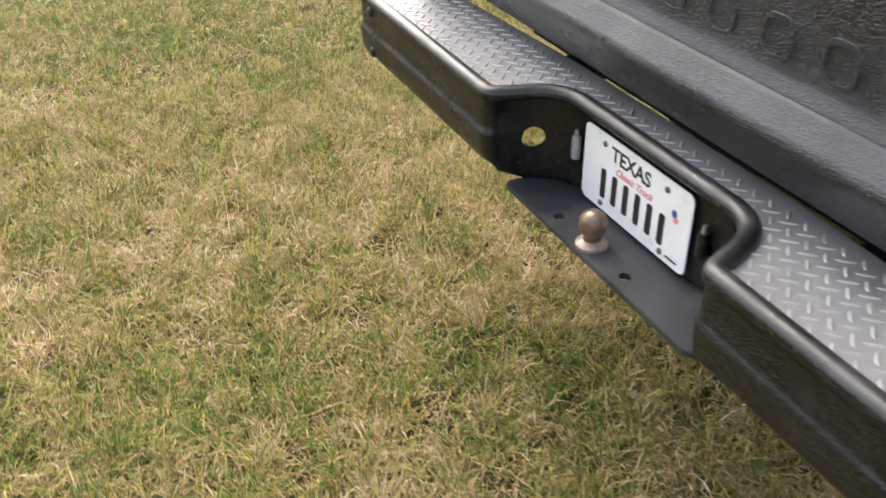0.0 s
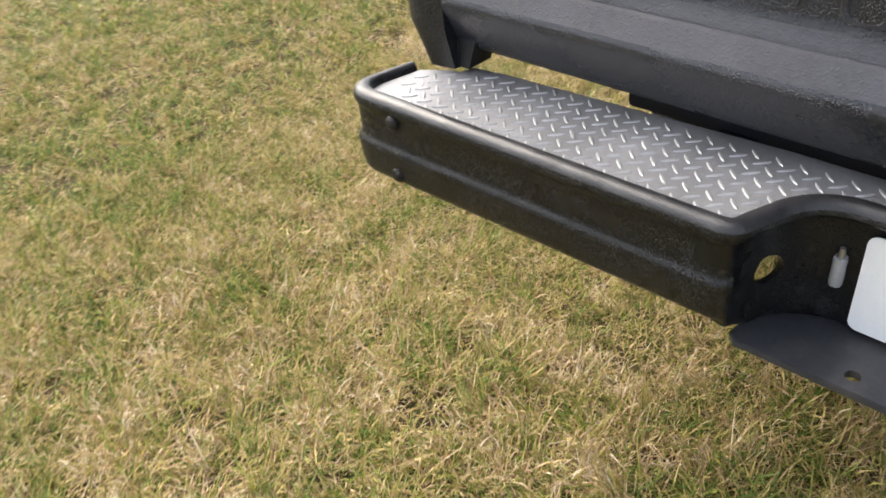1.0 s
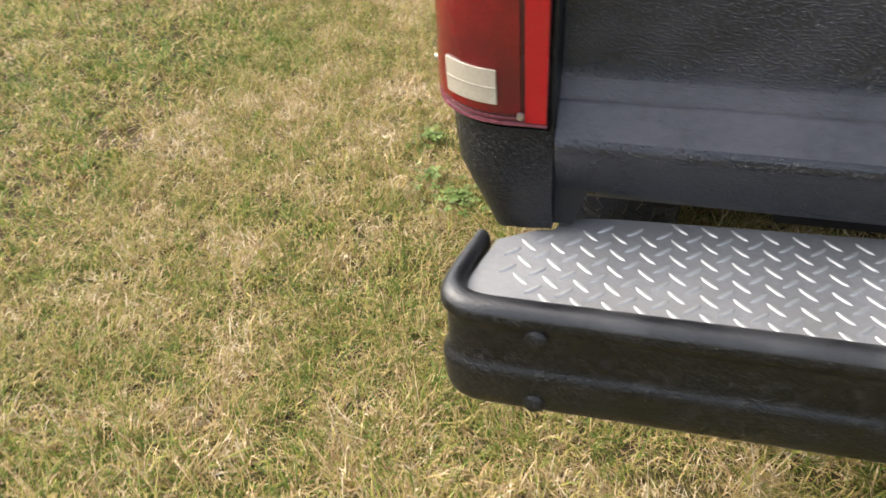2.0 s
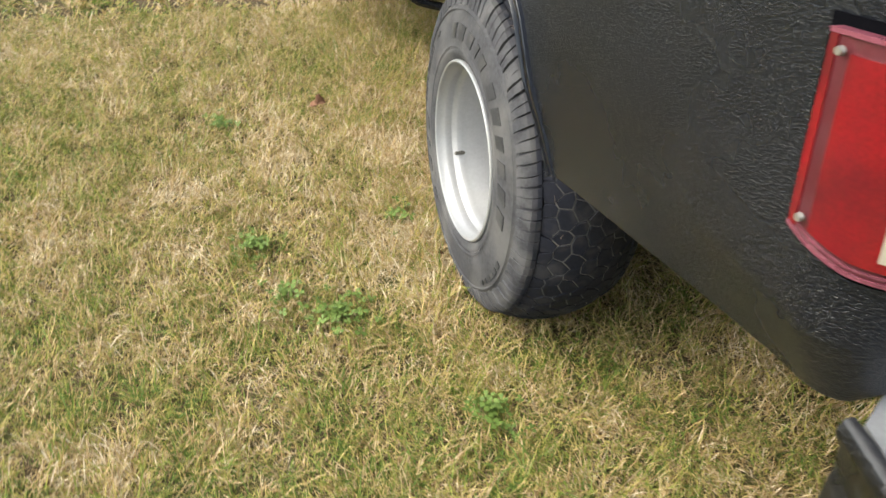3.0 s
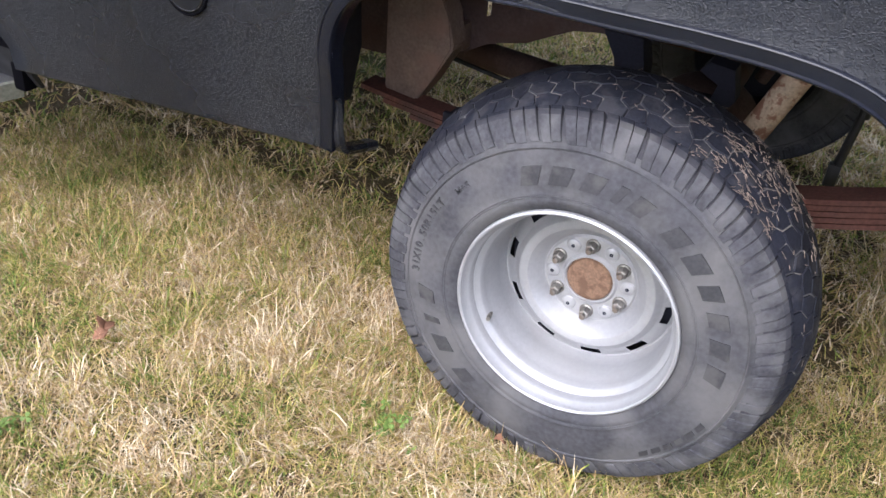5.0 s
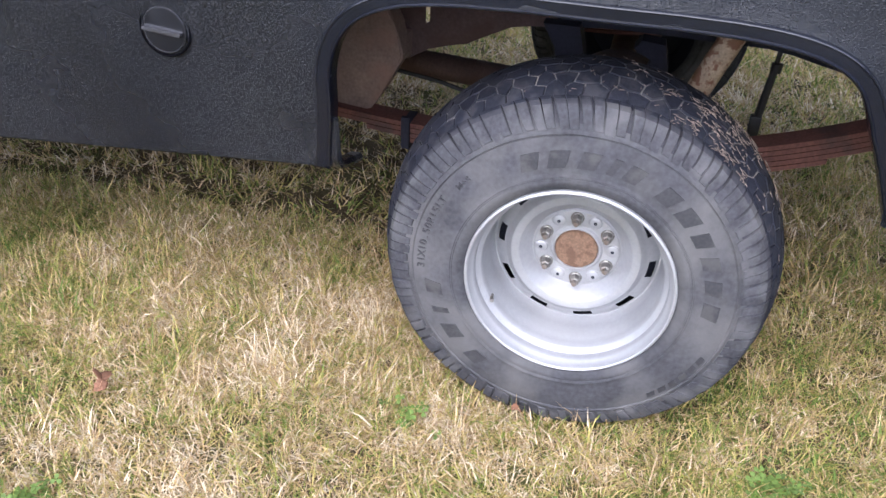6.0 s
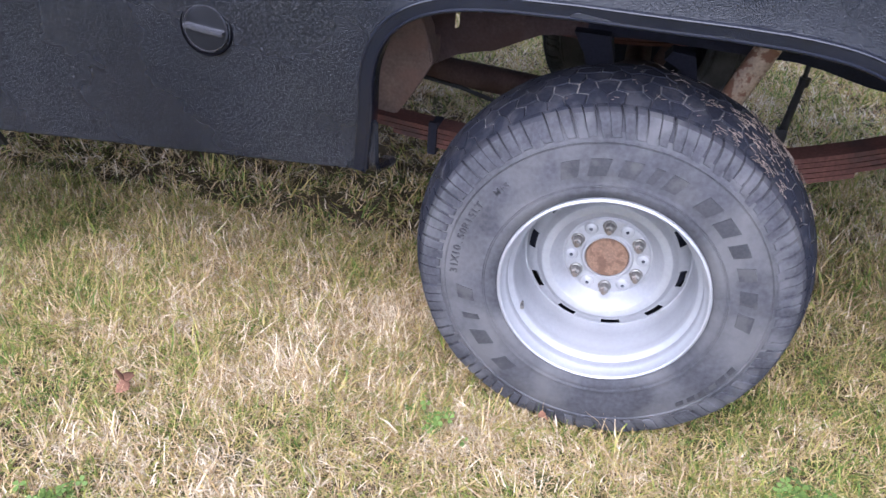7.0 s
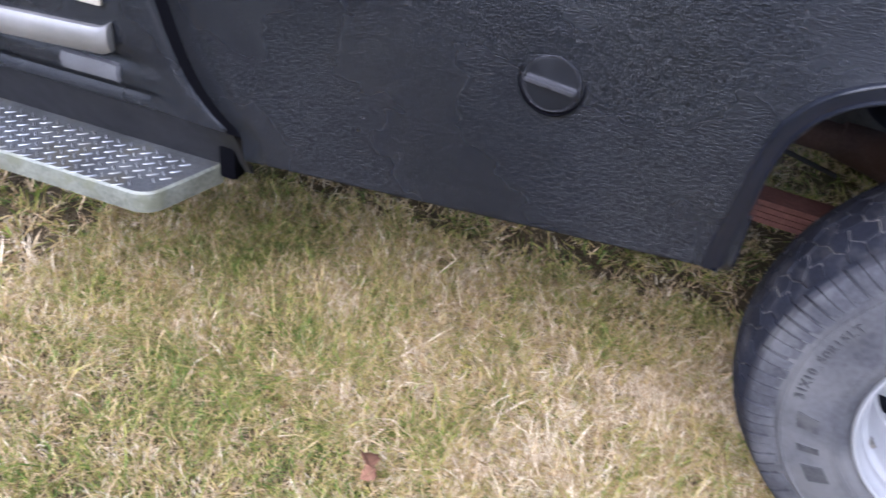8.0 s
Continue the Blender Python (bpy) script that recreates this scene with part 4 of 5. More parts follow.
        for _ in range(rnd.randint(2, 14)):
            bits.append((max(-0.104, min(0.1, rnd.gauss(a, 0.0075))), radians(rnd.gauss(t, 1.2)), rnd.gauss(q, 0.8)))
    for _ in range(90):
        a = rnd.uniform(-0.1, 0.06)
        bits.append((a, radians(rnd.gauss(30, 22)), rnd.uniform(0, math.pi)))
    for a, t, q in bits:
        r = 0.3928 - 0.0275 * (abs(a) / 0.1) ** 2.2 + rnd.uniform(0, 0.0025)
        L, w = rnd.uniform(0.0015, 0.008), rnd.uniform(0.00025, 0.0007)
        pts = []
        for u, v in ((-L, -w), (L, -w), (L * 1.1, w), (-L, w)):
            tt, aa = t + (u * math.cos(q) - v * math.sin(q)) / r, a + u * math.sin(q) + v * math.cos(q)
            pts.append((aa, tt))
        lo_ = [bm.verts.new((aa, -r * math.sin(tt), r * math.cos(tt))) for aa, tt in pts]
        hi_ = [bm.verts.new((aa, -(r + 0.001) * math.sin(tt), (r + 0.001) * math.cos(tt))) for aa, tt in pts]
        bm.faces.new(hi_)
        for k in range(4):
            bm.faces.new((lo_[k], lo_[(k + 1) % 4], hi_[(k + 1) % 4], hi_[k]))
    tagged(part("straw", bm, M_STRAW, rim, "dry straw bits stuck to the tread"), kind="stuff")

    # raised marks on the sidewall: plain slanting bars
    def mark(a0, a1, r0, r1, slant, lab=""):
        bm = bmesh.new()

        def wall(r):
            return -0.1402 - 0.0088 * min(1.0, max(0.0, (0.31 - r) / 0.08)) + 0.003 * max(0.0, (r - 0.28) / 0.025)

        rows = []
        for k in range(5):
            row = []
            for v, out in ((0.0, 0.004), (0.03, -0.0016), (0.5, -0.0018), (0.97, -0.0016), (1.0, 0.004)):
                t, r = radians(a0 + (a1 - a0) * k / 4 + slant * v), r0 + (r1 - r0) * v
                row.append(bm.verts.new((wall(r) + out, -r * math.sin(t), r * math.cos(t))))
            rows.append(row)
        for A, B in zip(rows, rows[1:]):
            for q in range(5):
                bm.faces.new((A[q], A[(q + 1) % 5], B[(q + 1) % 5], B[q]))
        bm.faces.new(rows[0])
        bm.faces.new(rows[-1][::-1])
        return part("raised_mark", bm, M_LETTER, rim, lab)

    for a0, a1 in ((-26, -19), (-15, -7.5), (-3, 4), (8.5, 11.5), (15, 21), (30, 37), (41, 48.5), (53, 59), (64, 70), (75, 81.5), (86, 93)):
        mark(a0, a1, 0.247, 0.2795, 2.2, "dark raised sidewall bar")
    for a0, a1 in ((-106, -100), (-116, -113.5), (-130, -122.5), (-146, -139)):
        mark(a0, a1, 0.249, 0.282, 2.2, "dark raised sidewall bar")
    for k in range(6):
        mark(112 + 5 * k, 115.4 + 5 * k, 0.287, 0.298, 0.8, "small dark raised sidewall bar")
    for text, mid, size, r in (("31X10.50R15LT", -76, 0.021, 0.2865), ("M+S", -49, 0.018, 0.279)):
        adv = 0.62 * size
        for k, ch in enumerate(text):
            a = radians(mid) + (k - (len(text) - 1) / 2) * adv / r
            mm = Matrix.Translation((-0.1432, -r * math.sin(a), r * math.cos(a))) @ Matrix.Rotation(a, 4, "X") @ pose(0, 0, 0, 90, 0, -90)
            lettering("size_mark", ch, size, M_LETTER, rim, mm, 0.0008)

    # nuts, small holes, hub, valve
    bm = bmesh.new()
    r = lathe(bm, [(0.0138, -0.0105), (0.0128, -0.0135), (0.0108, -0.015)], 20, "X")
    rr = lathe(bm, [(0.0106, -0.013), (0.0106, -0.026), (0.0094, -0.029), (0.0066, -0.0305), (0.0062, -0.038), (0.0052, -0.039)], 6, "X")
    cap_ring(bm, rr[-1])
    nut = None
    for k in range(6):
        a = radians(-5 + 60 * k)
        mm = pose(0.0095, -0.06985 * math.sin(a), 0.06985 * math.cos(a))
        if nut is None:
            nut = part("lug_nut", bm, M_LUG, rim, "weathered steel lug nut", m=mm, sharp=30)
        else:
            again(nut, mm)
    bm = bmesh.new()
    r = lathe(bm, [(0.0035, -0.0158), (0.0035, -0.0168), (0.0005, -0.0168)], 12, "X")
    hole = None
    for k in range(6):
        a = radians(25 + 60 * k)
        mm = pose(0.0095, -0.072 * math.sin(a), 0.072 * math.cos(a))
        if hole is None:
            hole = part("disc_hole", bm, M_UNDER, rim, "small dark hole", m=mm)
        else:
            again(hole, mm)
    bm = bmesh.new()
    r = lathe(bm, [(0.0435, 0.0), (0.0435, -0.013), (0.041, -0.0165), (0.03, -0.0175), (0.014, -0.0165), (0.009, -0.0195), (0.002, -0.0195)], 40, "X")
    cap_ring(bm, r[-1])
    part("hub_cap", bm, M_RUST, rim, "rust-brown hub end", m=pose(0.009, 0, 0))
    bm = bmesh.new()
    tube(bm, (-0.066, 0.157, -0.096), (-0.095, 0.15, -0.0915), 0.0052, 12)
    tube(bm, (-0.095, 0.15, -0.0915), (-0.107, 0.147, -0.09), 0.0042, 12)
    part("valve_stem", bm, M_LUG, rim, "valve stem with cap")
    return rim


wheel(truck, pose(-0.81, 0, AXLE_Z))
wheel(truck, pose(0.84, -0.03, AXLE_Z, 0, 0, 180))

# ---------------------------------------------------------------- bumper
C = 0.012
bumper_line = fillet([(-0.959, -1.148, 0), (-0.988, -1.297, 0.1), (-0.258, -1.297, 0.04), (-0.208, -1.163, 0.085), (0.300, -1.163, 0.085), (0.352, -1.297, 0.04), (1.012, -1.297, 0.1), (0.984, -1.148, 0)])


bm = bmesh.new()
rings = []
for i, p in enumerate(bumper_line):
    a, b = bumper_line[max(0, i - 1)], bumper_line[min(len(bumper_line) - 1, i + 1)]
    t = (b - a).normalized()
    n = Vector((t[1], -t[0]))
    k = max(0.0, min(1.0, (p[1] + 1.297) / 0.05)) if abs(p[0] - 0.047) < 0.315 else 0.0
    k = k * k * (3 - 2 * k)
    back = -0.023 * k
    k2 = max(0.0, min(1.0, (p[1] + 1.275) / 0.09)) if abs(p[0] - 0.012) > 0.9 else 0.0
    rib = 0.0075 * (1 - k) * (1 - 0.8 * k2)
    back -= 0.011 * k2
    low = 0.577 - 0.052 * k
    face = back - 0.004
    prof = [(-0.032, 0.713), (-0.0318, 0.724), (-0.0285, 0.7315), (-0.0225, 0.736), (-0.0155, 0.7375), (-0.0085, 0.7365), (-0.0025, 0.7325), (0.0012, 0.7265), (0.0024, 0.7195),
            (0.0012 + back * 0.2, 0.713), (-0.0022 + back * 0.6, 0.7075), (face, 0.702), (face, 0.66), (face + rib * 0.05, 0.654), (face + rib * 0.45, 0.649), (face + rib * 0.85, 0.6445),
            (face + rib, 0.639), (face + rib * 0.9, 0.632), (face + rib * 0.75, 0.62), (face + rib * 0.6, low + 0.026), (face + rib * 0.2, low + 0.012), (face - 0.004, low + 0.004), (face - 0.012, low),
            (face - 0.028, low), (face - 0.028, low + 0.008), (face - 0.014, low + 0.01), (face - 0.009, 0.62), (face - 0.009, 0.69), (-0.02 + back * 0.5, 0.711)]
    rings.append([bm.verts.new((p[0] + n[0] * d, p[1] + n[1] * d, z)) for d, z in [(u * (1 - 0.4 * k2) if z > 0.7 else u, z - 0.006 * k2 if z > 0.7 else z) for u, z in prof]])
m = len(rings[0])
for a, b in zip(rings, rings[1:]):
    for k in range(m):
        bm.faces.new((a[k], a[(k + 1) % m], b[(k + 1) % m], b[k]))
bm.faces.new(rings[0])
bm.faces.new(rings[-1][::-1])
for f in bm.faces:
    f.material_index = 1 if f.calc_center_median().z > 0.7255 else 0
bumper = part("rear_bumper", bm, [M_BUMPER, M_LIP_SHEEN], truck, "black rough-coated step bumper with a recessed middle", sharp=50)


def drilled(ob, holes):
    """Bores round holes through a mesh: centre, direction, radius."""
    for c, d, r in holes:
        b = bmesh.new()
        c, d = Vector(c), Vector(d).normalized() * 0.05
        tube(b, c - d, c + d, r, 24)
        bmesh.ops.recalc_face_normals(b, faces=b.faces)
        me = bpy.data.meshes.new("cutter")
        b.to_mesh(me)
        b.free()
        cutter = new("cutter", me)
        mod = ob.modifiers.new("hole", "BOOLEAN")
        mod.object, mod.operation, mod.solver = cutter, "DIFFERENCE", "EXACT"
        done = bpy.data.meshes.new_from_object(ob.evaluated_get(bpy.context.evaluated_depsgraph_get()))
        ob.modifiers.remove(mod)
        old = ob.data
        ob.data = done
        done.name = ob.name
        bpy.data.meshes.remove(old)
        bpy.data.objects.remove(cutter)
        bpy.data.meshes.remove(me)


drilled(bumper, [((-0.238, -1.2, 0.62), (1.0, -0.37, 0.0), 0.0235)])


def inner(x):
    """The bumper's inner lip line: y at x."""
    best = None
    for p, q in zip(bumper_line, bumper_line[1:]):
        if min(p[0], q[0]) <= x <= max(p[0], q[0]) and abs(q[0] - p[0]) > 1e-6:
            y = p[1] + (q[1] - p[1]) * (x - p[0]) / (q[0] - p[0])
            best = y if best is None else max(best, y)
    return best


bm = bmesh.new()
edge_line = []
for i, p in enumerate(bumper_line):
    a, b = bumper_line[max(0, i - 1)], bumper_line[min(len(bumper_line) - 1, i + 1)]
    t = (b - a).normalized()
    edge_line.append((p[0] - t[1] * 0.025, p[1] + t[0] * 0.025))
prism(bm, edge_line[1:-1] + [(0.956, -1.152), (0.89, -1.122), (0.868, -1.119), (0.86, -1.092), (0.80, -1.08), (0.3, -1.056), (-0.3, -1.056), (-0.79, -1.083), (-0.858, -1.092), (-0.866, -1.119), (-0.885, -1.122), (-0.932, -1.152)], "z", 0.712, 0.720)


def on_tread(x, y):
    e = inner(x)
    near = -1.235 if e is None else e + 0.036
    if abs(x - 0.012) > 0.9:
        near = max(near, -1.225)
    back = -1.125 if abs(x - 0.012) > 0.85 else -1.093 if abs(x) > 0.75 else -1.075
    return near < y < back and -0.918 < x < 0.942 and (abs(x - 0.012) < 0.89 or y < -1.15)


lozenges(bm, on_tread, -0.95, 0.975, -1.26, -1.06, 0.720)
part("tread_plate", bm, [M_TREADPLATE, M_LOZENGE], bumper, "bright chequer-plate step surface")

# face bolts
bm = bmesh.new()
r = lathe(bm, [(0.0135, 0.0), (0.013, -0.003), (0.009, -0.007), (0.002, -0.0085)], 20, "Y")
cap_ring(bm, r[-1])
bolt = None
for x, z in ((-0.86, 0.700), (-0.86, 0.600), (0.885, 0.700), (0.885, 0.600)):
    mm = pose(x, -1.296, z)
    if bolt is None:
        bolt = part("bolt", bm, M_BUMPER, bumper, "painted round-head bolt", m=mm)
    else:
        again(bolt, mm)

# hitch plate, with two small holes beside the ball
bm = bmesh.new()
prism(bm, [(-0.268, -1.24), (-0.257, -1.25), (0.30, -1.25), (0.335, -1.225), (0.335, -1.12), (-0.268, -1.12)], "z", 0.514, 0.526)
bmesh.ops.bevel(bm, geom=[e for e in bm.edges if abs(e.verts[0].co.z - e.verts[1].co.z) < 1e-6], offset=0.0015, segments=2, affect="EDGES")
hitch = part("hitch_plate", bm, M_HITCH, bumper, "flat dark steel hitch plate")
bpy.context.view_layer.update()
drilled(hitch, [((-0.105, -1.22, 0.52), (0, 0, 1), 0.0105), ((0.108, -1.22, 0.52), (0, 0, 1), 0.0105)])
bm = bmesh.new()
r = lathe(bm, [(0.029, 0.526), (0.029, 0.532), (0.025, 0.536), (0.0165, 0.540), (0.0155, 0.547), (0.017, 0.551), (0.022, 0.556), (0.0248, 0.563), (0.0254, 0.571), (0.0245, 0.58), (0.0205, 0.589), (0.013, 0.595), (0.006, 0.5975), (0.002, 0.598)], 40, "Z")
for f in bm.faces:
    f.material_index = 1 if f.calc_center_median().z < 0.538 else 0
cap_ring(bm, r[-1])
part("hitch_ball", bm, [M_BRASS, M_BALLBASE], bumper, "worn brown hitch ball", m=pose(0.002, -1.218, 0))

# lamp hole in the slanted recess wall, licence lamps
for x in (-0.174, 0.196):
    bm = bmesh.new()
    r = lathe(bm, [(0.0085, -0.026), (0.0095, -0.022), (0.0095, 0.016), (0.0085, 0.02)], 20, "Z")
    cap_ring(bm, r[0][::-1])
    cap_ring(bm, r[-1])
    lamp = part("plate_lamp", bm, M_LAMP if x < 0 else M_BUMPER, bumper, "small upright licence lamp", m=pose(x, -1.146, 0.625))
    bm = bmesh.new()
    tube(bm, (0, 0, 0.018), (0, 0, 0.034), 0.0055, 12, 0.004)
    part("lamp_tip", bm, M_SCREW, lamp, "bright metal tip")

# ---- licence plate
bm = bmesh.new()
prism(bm, rounded(-0.1555, 0.1555, -0.0775, 0.0775, 0.014), "y", -0.0012, 0.0012)
plate = part("license_plate", bm, M_PLATE, truck, "white license plate with black and red marks", m=pose(0.008, -1.144, 0.6135))
lettering("state_name", "TEXAS", 0.039, M_INK, plate, pose(-0.012, -0.0016, 0.048, 90, 0, 0), 0.0004)
for k in range(6):
    bm = bmesh.new()
    prism(bm, rounded(-0.0075, 0.0075, -0.03, 0.03, 0.004, 3), "y", -0.0022, -0.001)
    part("number_bar", bm, M_INK, plate, "plain black bar", m=pose(-0.0875 + 0.0345 * k, 0, -0.022))
lettering("script_line", "Classic Truck", 0.0195, M_RED_INK, plate, pose(0.0, -0.0016, 0.0205, 90, 0, 0), 0.0004, 0.35)
for mat, x, z, w, h in ((M_BLUE_INK, 0.114, 0.024, 0.006, 0.007), (M_RED_INK, 0.119, 0.014, 0.006, 0.006)):
    bm = bmesh.new()
    prism(bm, rounded(-w, w, -h, h, 0.005, 3), "y", -0.0017, -0.001)
    part("emblem_patch", bm, mat, plate, "small coloured patch", m=pose(x, 0, z))
bm = bmesh.new()
prism(bm, rounded(-0.016, 0.016, -0.002, 0.002, 0.001, 2), "y", -0.0016, -0.001)
part("small_bar", bm, M_INK, plate, m=pose(0.12, 0, -0.064))
for x, z in ((-0.09, 0.058), (0.09, 0.058), (-0.09, -0.064), (0.09, -0.064)):
    bm = bmesh.new()
    r = lathe(bm, [(0.006, -0.001), (0.006, -0.003), (0.0045, -0.0045), (0.001, -0.0048)], 14, "Y")
    cap_ring(bm, r[-1])
    part("plate_screw", bm, M_LUG, plate, "small dark screw", m=pose(x, 0, z))

# ---------------------------------------------------------------- chassis
def rail_low(y):
    """Lower edge of the frame rail, which climbs over the axle."""
    pts = [(-1.2, 0.63), (-0.75, 0.635), (-0.54, 0.668), (-0.3, 0.708), (0.0, 0.712), (0.19, 0.698), (0.38, 0.628), (0.52, 0.57), (0.7, 0.53), (1.4, 0.52), (2.6, 0.52)]
    for (a, za), (b, zb) in zip(pts, pts[1:]):
        if a <= y <= b:
            t = (y - a) / (b - a)
            t = t * t * (3 - 2 * t)
            return za + (zb - za) * t
    return 0.6


for sx in (-1, 1):
    bm = bmesh.new()
    ys = sorted([-0.93 + 3.43 * k / 68 for k in range(69)] + [0.420, 0.437])
    rings = []
    for y in ys:
        z0 = rail_low(y)
        z1 = z0 + 0.185
        prof = [(-0.43, z0), (-0.37, z0), (-0.37, z0 + 0.008), (-0.422, z0 + 0.008), (-0.422, z0 + 0.064), (-0.422, z0 + 0.102), (-0.422, z1 - 0.008), (-0.37, z1 - 0.008), (-0.37, z1), (-0.43, z1),
                (-0.43, z0 + 0.102), (-0.43, z0 + 0.064)]
        rings.append([bm.verts.new((-sx * x, y, z)) for x, z in prof])
    for y, a, b in zip(ys, rings, rings[1:]):
        for k in range(12):
            if abs(y - 0.420) < 1e-6 and k in (4, 10):
                continue
            bm.faces.new((a[k], a[(k + 1) % 12], b[(k + 1) % 12], b[k]))
    bm.faces.new(rings[0])
    bm.faces.new(rings[-1][::-1])
    # black from just ahead of the axle to the rear end
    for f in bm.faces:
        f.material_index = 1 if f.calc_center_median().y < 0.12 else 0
    part("frame_rail", bm, [M_CHASSIS, M_UNDER], truck, "frame rail kicked up over the axle, rust-brown in front and black behind")

    # leaf spring, five leaves
    def spring_z(y):
        return 0.462 + 0.19 * ((y - 0.14) / 0.8) ** 2 if y < 0.14 else 0.462 + 0.03 * ((y - 0.14) / 0.5) ** 2
    for j, (ya, yb) in enumerate(((-0.66, 0.66), (-0.65, 0.6), (-0.62, 0.53), (-0.575, 0.44), (-0.47, 0.33))):
        bm = bmesh.new()
        rr = []
        for k in range(33):
            y = ya + (yb - ya) * k / 32
            z = spring_z(y) - 0.0125 * j
            rr.append([bm.verts.new((sx * xx, y, zz)) for xx, zz in ((0.498, z), (0.562, z), (0.562, z + 0.0105), (0.498, z + 0.0105))])
        for a, b in zip(rr, rr[1:]):
            for k in range(4):
                bm.faces.new((a[k], a[(k + 1) % 4], b[(k + 1) % 4], b[k]))
        bm.faces.new(rr[0])
        bm.faces.new(rr[-1][::-1])
        leaf = part("leaf_spring", bm, M_SPRING, truck, "rusty leaf of the rear spring")
    for y in (0.435,):
        bm = bmesh.new()
        z = spring_z(y)
        box(bm, sx * 0.53 - 0.036, sx * 0.53 + 0.036, y - 0.01, y + 0.01, z - 0.056, z + 0.013, 0.003)
        box(bm, sx * 0.565 - 0.006, sx * 0.565 + 0.006, y - 0.01, y + 0.01, z - 0.05, z + 0.026, 0.002)
        part("spring_clip", bm, M_UNDER, truck, "rusty clip round the spring leaves")
    # spring hanger and shackle
    bm = bmesh.new()
    prism(bm, [(0.545, 0.47), (0.615, 0.47), (0.62, 0.80), (0.52, 0.80), (0.47, 0.69), (0.452, 0.625), (0.505, 0.53)], "x", sx * 0.465, sx * 0.535)
    bmesh.ops.bevel(bm, geom=list(bm.edges), offset=0.006, segments=2, affect="EDGES")
    box(bm, min(sx * 0.432, sx * 0.47), max(sx * 0.432, sx * 0.47), 0.46, 0.6, 0.6, 0.66, 0.004)
    part("spring_hanger", bm, M_HANGER, truck, "dusty brown spring hanger bracket")
    bm = bmesh.new()
    box(bm, sx * 0.53 - 0.045, sx * 0.53 + 0.045, -0.69, -0.645, 0.59, 0.76, 0.006)
    part("shackle", bm, M_CHASSIS, truck, "dark rear spring shackle")
    # shock absorber
    bm = bmesh.new()
    tube(bm, (sx * 0.565, -0.255, 0.82), (sx * 0.565, -0.16, 0.58), 0.0255, 24)
    shock = part("shock_absorber", bm, M_SHOCK, truck, "pale shock absorber spotted with rust")
    bm = bmesh.new()
    tube(bm, (sx * 0.565, -0.165, 0.59), (sx * 0.565, -0.07, 0.35), 0.021, 20)
    part("lower_tube", bm, M_CHASSIS, shock)
    # bump stop bracket under the rail
    bm = bmesh.new()
    x0, x1 = min(sx * 0.41, sx * 0.47), max(sx * 0.41, sx * 0.47)
    prism(bm, [(0.155, 0.72), (0.125, 0.67), (0.11, 0.60), (0.055, 0.60), (0.06, 0.66), (0.075, 0.72)], "x", x0, x1)
    prism(bm, [(0.11, 0.625), (0.11, 0.595), (-0.09, 0.59), (-0.125, 0.64), (-0.11, 0.70), (-0.06, 0.705), (-0.045, 0.685), (-0.085, 0.665), (-0.075, 0.625)], "x", x0 + 0.004, x1 - 0.004)
    part("bump_stop", bm, M_UNDER, truck, "dark bump-stop bracket")

# dangling strap behind the axle
bm = bmesh.new()
tube(bm, (-0.39, -0.356, 0.74), (-0.397, -0.349, 0.655), 0.0055, 10)
tube(bm, (-0.397, -0.352, 0.668), (-0.3975, -0.3515, 0.648), 0.0125, 10, 0.011)
tube(bm, (-0.397, -0.349, 0.655), (-0.403, -0.336, 0.535), 0.0085, 10, 0.0095)
box(bm, -0.415, -0.393, -0.346, -0.322, 0.5, 0.548, 0.004)
part("brake_hose", bm, M_DARKRUBBER, truck, "thin dark hose hanging by the axle")

# axle and driveshaft
bm = bmesh.new()
tube(bm, (-0.66, 0, AXLE_Z), (0.66, 0, AXLE_Z), 0.042, 28)
axle = part("rear_axle", bm, M_CHASSIS, truck, "rusty rear axle tube")
bm = bmesh.new()
bmesh.ops.create_uvsphere(bm, u_segments=28, v_segments=16, radius=0.15)
bmesh.ops.transform(bm, matrix=Matrix.LocRotScale((0.0, -0.01, AXLE_Z), None, (0.9, 1.0, 1.0)), verts=bm.verts)
tube(bm, (0, 0.1, AXLE_Z + 0.005), (0, 0.25, AXLE_Z + 0.03), 0.06, 20, 0.045)
part("differential", bm, M_CHASSIS, axle, "round differential housing")
bm = bmesh.new()
tube(bm, (0, 0.24, 0.402), (0, 1.9, 0.5), 0.038, 28)
part("drive_shaft", bm, M_CHASSIS, truck, "dark brown drive shaft")
bm = bmesh.new()
for a, b in (((-0.2, 0.25, 0.4), (-0.2, 0.45, 0.45)), ((-0.2, 0.45, 0.45), (-0.22, 0.75, 0.5))):
    tube(bm, a, b, 0.006, 8)
part("brake_cable", bm, M_DARKRUBBER, truck, "thin cable beside the drive shaft")

# rear cross member and bumper brackets
bm = bmesh.new()
box(bm, -0.6, 0.6, -1.0, -0.94, 0.68, 0.775, 0.008)
part("cross_member", bm, M_UNDER, truck, "dark rear cross member")
for x in (-0.4, 0.4):
    bm = bmesh.new()
    box(bm, x - 0.03, x + 0.03, -1.13, -0.95, 0.6, 0.69, 0.005)
    part("bumper_bracket", bm, M_UNDER, truck, "dark bumper bracket")


